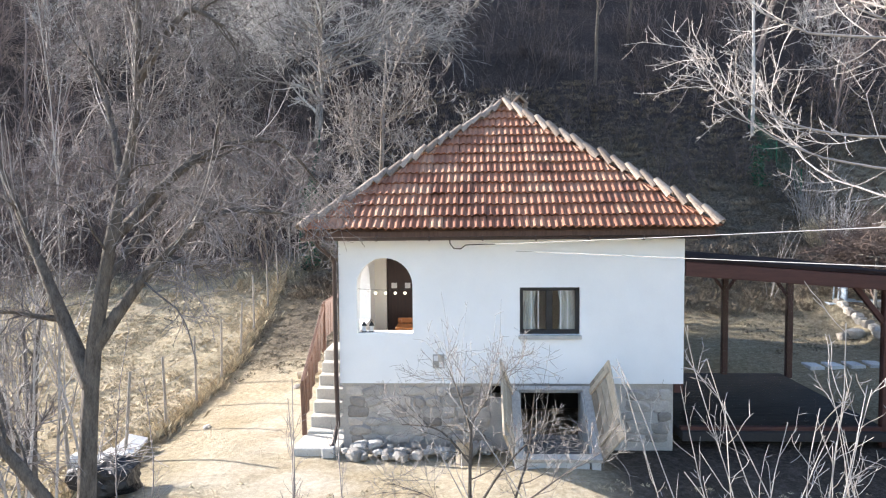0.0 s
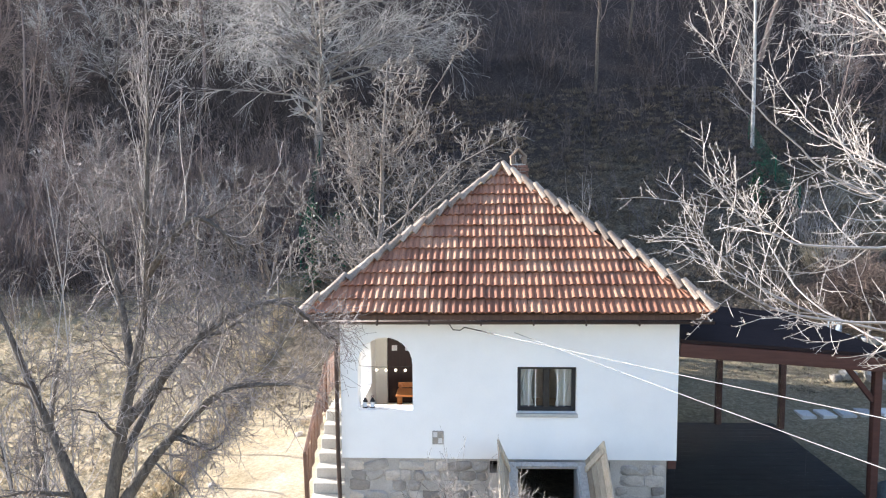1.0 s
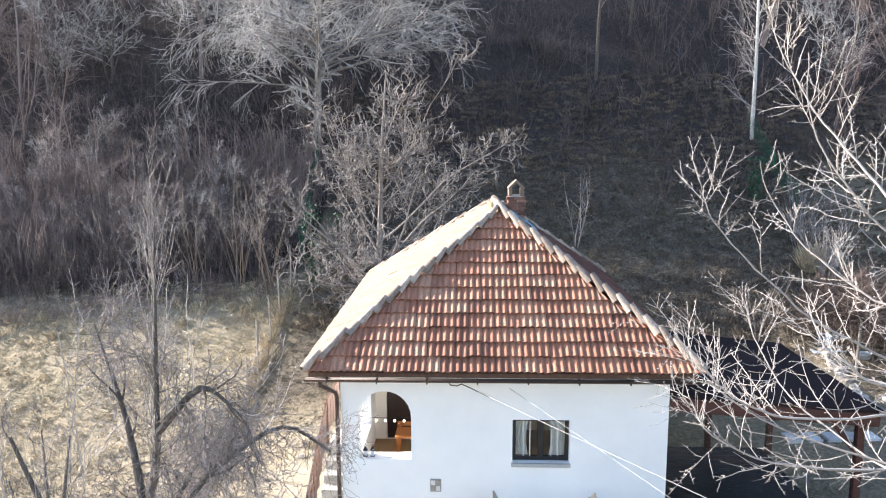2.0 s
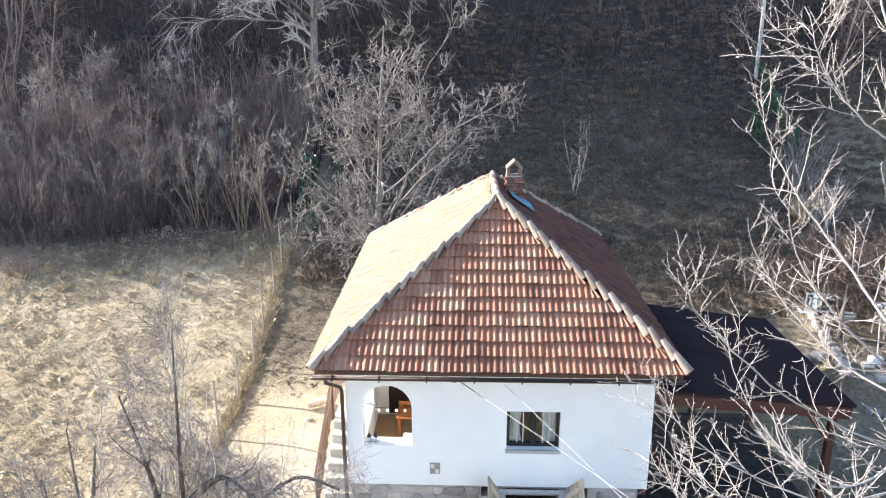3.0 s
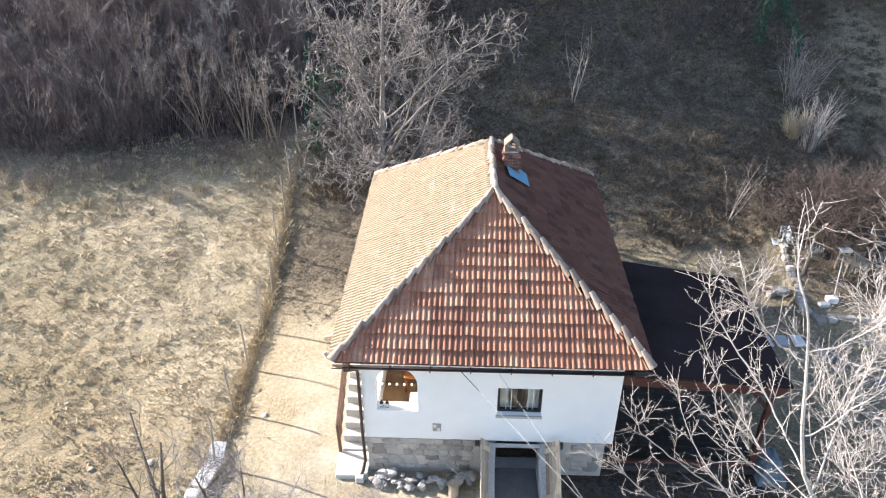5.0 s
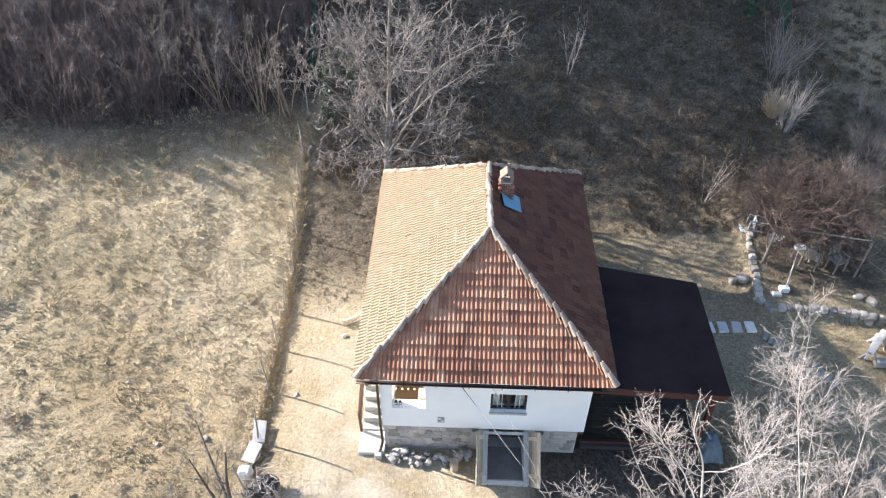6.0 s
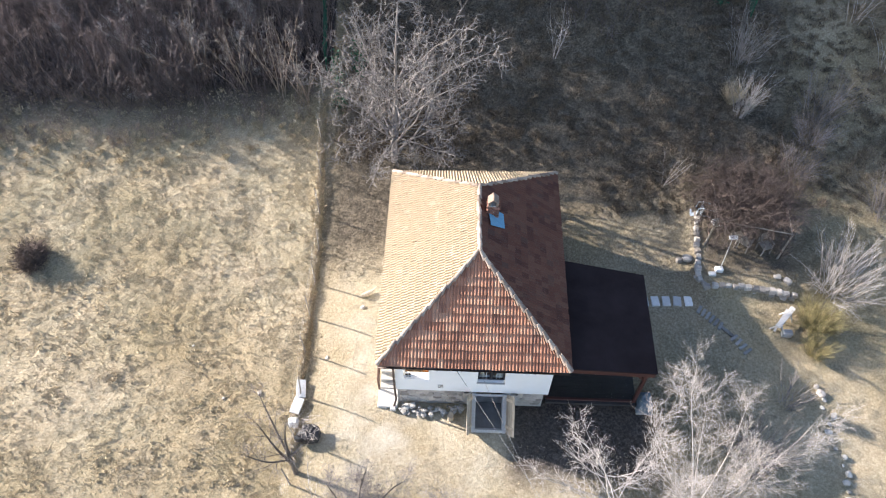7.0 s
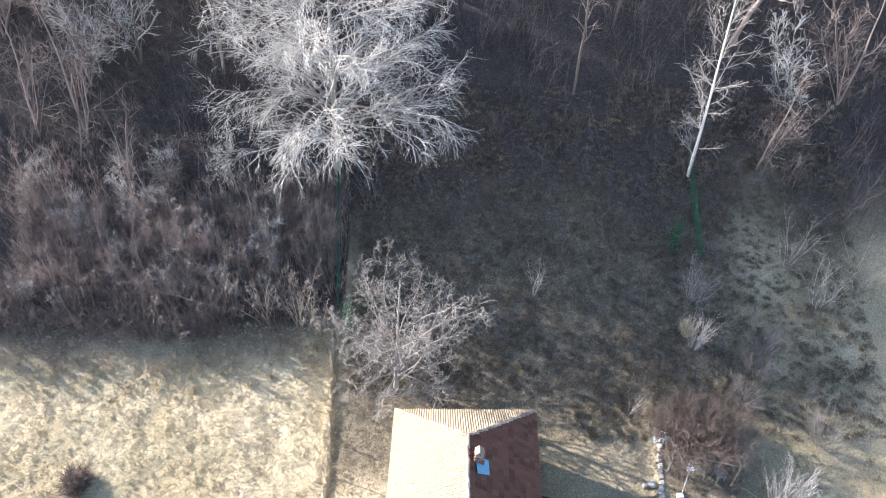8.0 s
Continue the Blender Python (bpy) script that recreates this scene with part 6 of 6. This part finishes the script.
part("block", boxed((10.3, 16.58, zb - 0.03), (10.6, 16.8, zb + 0.16), bevel=0.02), "white", wb)
part("foot", boxed((10.02, 16.4, zb - 0.03), (10.3, 16.58, zb + 0.08), bevel=0.02), "slab", wb)
part_of("pole", tube_mesh("pole", [([(10.5, 16.72, zb + 0.15), (10.75, 17.35, zb + 1.3)], [0.02, 0.018])], 6), "greywood", wb)
part("head", boxed((10.6, 17.25, zb + 1.28), (10.92, 17.42, zb + 1.36), bevel=0.01), "white", wb)

hs = thing("sawhorse", (12.55, 14.4, 0.5), "weathered pale timber sawhorse with a log block", "sawhorse")
zb = ground_z(12.5, 14.4)
part("beam", beam(bmesh.new(), (12.2, 14.15, zb + 0.45), (12.95, 14.95, zb + 0.6), 0.2, 0.06, (0, 0, 1), 0.01), "greywood", hs)
part("beam", beam(bmesh.new(), (12.1, 14.05, zb + 0.3), (12.8, 15.0, zb + 0.4), 0.08, 0.06, (0, 0, 1), 0.01), "greywood", hs)
for a, b in (((12.3, 14.2), (12.1, 14.35)), ((12.35, 14.2), (12.55, 14.05)), ((12.8, 14.85), (12.6, 15.0)), ((12.85, 14.8), (13.05, 14.65))):
    part("leg", beam(bmesh.new(), (*a, zb + 0.5), (*b, zb - 0.03), 0.05, 0.05, (0, 1, 0)), "greywood", hs)
part("log_block", boxed((12.45, 13.95, zb - 0.02), (12.85, 14.2, zb + 0.26), pose(0, 0, 0), 0.04), "slab", hs)


def bush(name, at, radius, height, n, mat, label, seed, spread=0.9, twigs=5, minr=0.004):
    r = np.random.default_rng(seed)
    z = ground_z(*at)
    stems = []
    for k in range(n):
        a, q = r.uniform(0, 6.28), radius * 0.35 * math.sqrt(r.random())
        d = (math.cos(a) * r.uniform(0, spread), math.sin(a) * r.uniform(0, spread), 1)
        stems.append(limb(r, (at[0] + q * math.cos(a), at[1] + q * math.sin(a), z - 0.08), d, height * r.uniform(0.7, 1.3), 0.013, 0.005, 6, 0.09, -0.02))
    tw = branch_out(r, stems, twigs, 0.15, 38, 0.35 * height, 0.6, 4, 0.12, 0.0, 0.5, minr=minr)
    tagged(part_of(name, tube_mesh(name, stems + tw, 3), mat), label, "shrub")


bush("broom_bush", (13.85, 14.5), 1.0, 1.0, 190, "broom", "yellow-green broom bush beside the yard", 1, 1.0, 9)
bush("broom_bush", (13.6, 13.4), 0.7, 0.8, 90, "broom", "yellow-green broom bush beside the yard", 2, 0.9, 9)
bush("bare_shrub", (14.9, 16.0), 2.0, 2.0, 110, "twig", "large pale leafless shrub with arching stems", 3, 0.9, 8)
bush("bare_shrub", (12.1, 11.3), 0.8, 1.5, 22, "twigdark", "small reddish leafless shrub by the yard edge", 4, 0.6, 7)
bush("bare_shrub", (10.3, 9.2), 1.8, 1.5, 110, "twigdark", "dense grey leafless hedge shrub", 5, 0.9, 8)
bush("bare_shrub", (17.8, 19.5), 1.6, 1.9, 45, "twigdark", "leafless shrub on the grassy slope", 6, 0.8, 7)
bush("bare_shrub", (16.0, 24.5), 1.6, 2.2, 50, "twigdark", "leafless shrub on the grassy slope", 7, 0.7, 7)
bush("bare_shrub", (12.6, 24.6), 0.9, 1.9, 40, "twig", "pale upright leafless shrub", 8, 0.4, 7)
bush("bare_shrub", (8.8, 21.0), 0.25, 2.1, 5, "twigmid", "thin leaning leafless shrub", 9, 0.4, 6)
bush("bare_shrub", (4.2, 27.2), 0.3, 2.8, 6, "twig", "thin pale leafless shrub behind the house", 10, 0.25, 7)
bush("bare_shrub", (14.6, 21.8), 1.6, 1.1, 90, "twigdark", "dense dark leafless scrub above the arbour", 21, 1.1, 8)
bush("bare_shrub", (15.6, 23.4), 1.5, 1.2, 80, "twigdark", "dense dark leafless scrub above the arbour", 22, 1.0, 8)
bush("bare_shrub", (12.8, 27.1), 1.3, 2.2, 42, "twigmid", "grey leafless shrub at the end of the green fence", 31, 0.55, 8)
bush("bare_shrub", (18.1, 28.9), 0.8, 3.4, 9, "twig", "tall thin leafless shrub on the slope", 32, 0.5, 9)
bush("bare_shrub", (19.6, 27.0), 1.2, 2.9, 14, "twig", "spreading leafless shrub on the slope", 33, 0.8, 9)
bush("bare_shrub", (21.8, 27.8), 1.4, 3.0, 16, "twigmid", "spreading leafless shrub on the slope", 34, 0.8, 9)
bush("bare_shrub", (17.5, 10.5), 1.6, 1.8, 50, "twigdark", "leafless shrub beyond the stone edging", 11, 0.8, 7)
bush("bare_shrub", (18.5, 14.5), 1.8, 2.0, 50, "twig", "leafless shrub beyond the broom", 12, 0.8, 7)
heap = thing("brushwood", (-17.85, 16.8, ground_z(-17.85, 16.8)), "dark heap of cut brushwood in the meadow", "brushwood")
rb = np.random.default_rng(13)
sticks = []
for k in range(1100):
    a, q = rb.uniform(0, 6.28), math.sqrt(rb.random())
    sticks.append(limb(rb, (-17.85 + 0.5 * q * math.cos(a), 16.8 + 0.6 * q * math.sin(a), ground_z(-17.85, 16.8) + 0.85 * (1 - q * q) * rb.random()), (rb.normal(), rb.normal(), 0.6), rb.uniform(0.3, 0.7), 0.012, 0.006, 4, 0.2, -0.06))
part_of("branch_tangle", tube_mesh("branch_tangle", sticks, 3), "vine", heap)
bush("dry_tussock", (12.2, 25.2), 0.6, 0.9, 160, "weeds", "tall straw-coloured grass tussock", 14, 0.5, 3)
bush("low_bush", (-1.2, 6.4), 1.0, 0.8, 34, "twigdark", "low leafless bush in the yard", 15, 1.0, 7)
bush("low_bush", (0.9, 6.2), 0.8, 0.7, 26, "vine", "low reddish leafless bush in the yard", 16, 1.0, 7)

# ---- pile by the fence ----
pile = thing("board_pile", (-5.68, 10.9, -0.2), "pale boards and slabs lying along the fence", "boards")
zb = ground_z(-5.7, 10.9)
for k, (lo, hi, rz, ry) in enumerate((((-0.17, -0.35, 0), (0.17, 0.35, 0.06), 8, 14), ((-0.18, -0.3, 0.02), (0.18, 0.3, 0.08), -12, 6), ((-0.13, -0.14, 0.02), (0.13, 0.14, 0.1), 20, 4))):
    part("board", boxed(lo, hi, pose(-5.66 - 0.04 * k, 11.3 - 0.68 * k, zb + 0.16, 4, ry, rz), 0.012), "sack", pile)
bag = thing("rubbish_heap", (-5.3, 9.55, -0.1), "black plastic sheet heaped with dry twigs", "heap")
bm = rock_mesh(np.random.default_rng(4), (0.85, 0.62, 0.5), 0.3, 3)
for q in bm.verts:
    q.co += q.co.normalized() * (0.05 * noise.noise(q.co * 7) + 0.02 * noise.noise(q.co * 19))
bmesh.ops.transform(bm, matrix=Matrix.Translation((-5.1, 9.5, 0.02)), verts=bm.verts)
part("sheet", bm, "black", bag)
rb = np.random.default_rng(12)
part_of("twig_bundle", tube_mesh("twig_bundle", [limb(rb, (-5.2 + rb.normal(0, 0.25), 9.6 + rb.normal(0, 0.2), 0.2), (rb.normal(), rb.normal(), 0.5), 0.6, 0.008, 0.004, 5, 0.2, -0.05) for _ in range(50)], 3), "twig", bag)
part("sack", boxed((-5.85, 9.75, -0.12), (-5.5, 10.05, 0.22), bevel=0.06), "sack", bag, "pale sack")
lg = thing("pale_log", (-3.62, 15.45, 0), "short pale peeled log with a branch stub", "log")
zl = ground_z(-3.6, 15.4)
part_of("log", tube_mesh("log", [([(-3.85, 15.35, zl + 0.1), (-3.62, 15.45, zl + 0.13), (-3.4, 15.6, zl + 0.14)], [0.08, 0.09, 0.065])], 9), "paleboard", lg, "", True)
part_of("stub", tube_mesh("stub", [([(-3.45, 15.55, zl + 0.15), (-3.25, 15.75, zl + 0.22)], [0.04, 0.025])], 6), "paleboard", lg)
tp = thing("tarpaulin", (6.75, 10.9, 0.1), "crumpled grey-blue tarpaulin over a low stack", "tarpaulin")
bm = bmesh.new()
bmesh.ops.create_grid(bm, x_segments=16, y_segments=16, size=0.5)
for q in bm.verts:
    r_ = max(abs(q.co.x), abs(q.co.y)) / 0.5
    q.co = Vector((6.85 + q.co.x * 0.62, 11.1 + q.co.y * 0.8, 0.02 + 0.6 * (1 - r_ ** 3) + 0.1 * noise.noise(q.co * 6)))
sol = bmesh.ops.solidify(bm, geom=list(bm.faces), thickness=0.01)
part("sheet", bm, "tarp", tp, "", True)

# ---- front roof tiles, one by one ----
me0 = quads_mesh("roof_tile", TILE_V, TILE_Q, True)
me0.materials.append(MAT["tile"])
for m, u0, v0, verts, whole in tile_cells(FL, FR, [RA, RA], rt, TILE_V):
    jit = pose(rt.normal(0, 0.002), rt.normal(0, 0.006), abs(rt.normal(0, 0.004)), rt.normal(0, 0.7), 0, rt.normal(0, 0.8))
    if whole:
        ob = part_of("roof_tile", me0, "tile", roof)
        ob.matrix_basis = m @ Matrix.Translation((u0, v0, 0)) @ jit
    else:
        me = quads_mesh("roof_tile", verts - np.array([u0, v0, 0]), TILE_Q, True)
        ob = part_of("roof_tile", me, "tile", roof)
        ob.matrix_basis = m @ Matrix.Translation((u0, v0, 0))
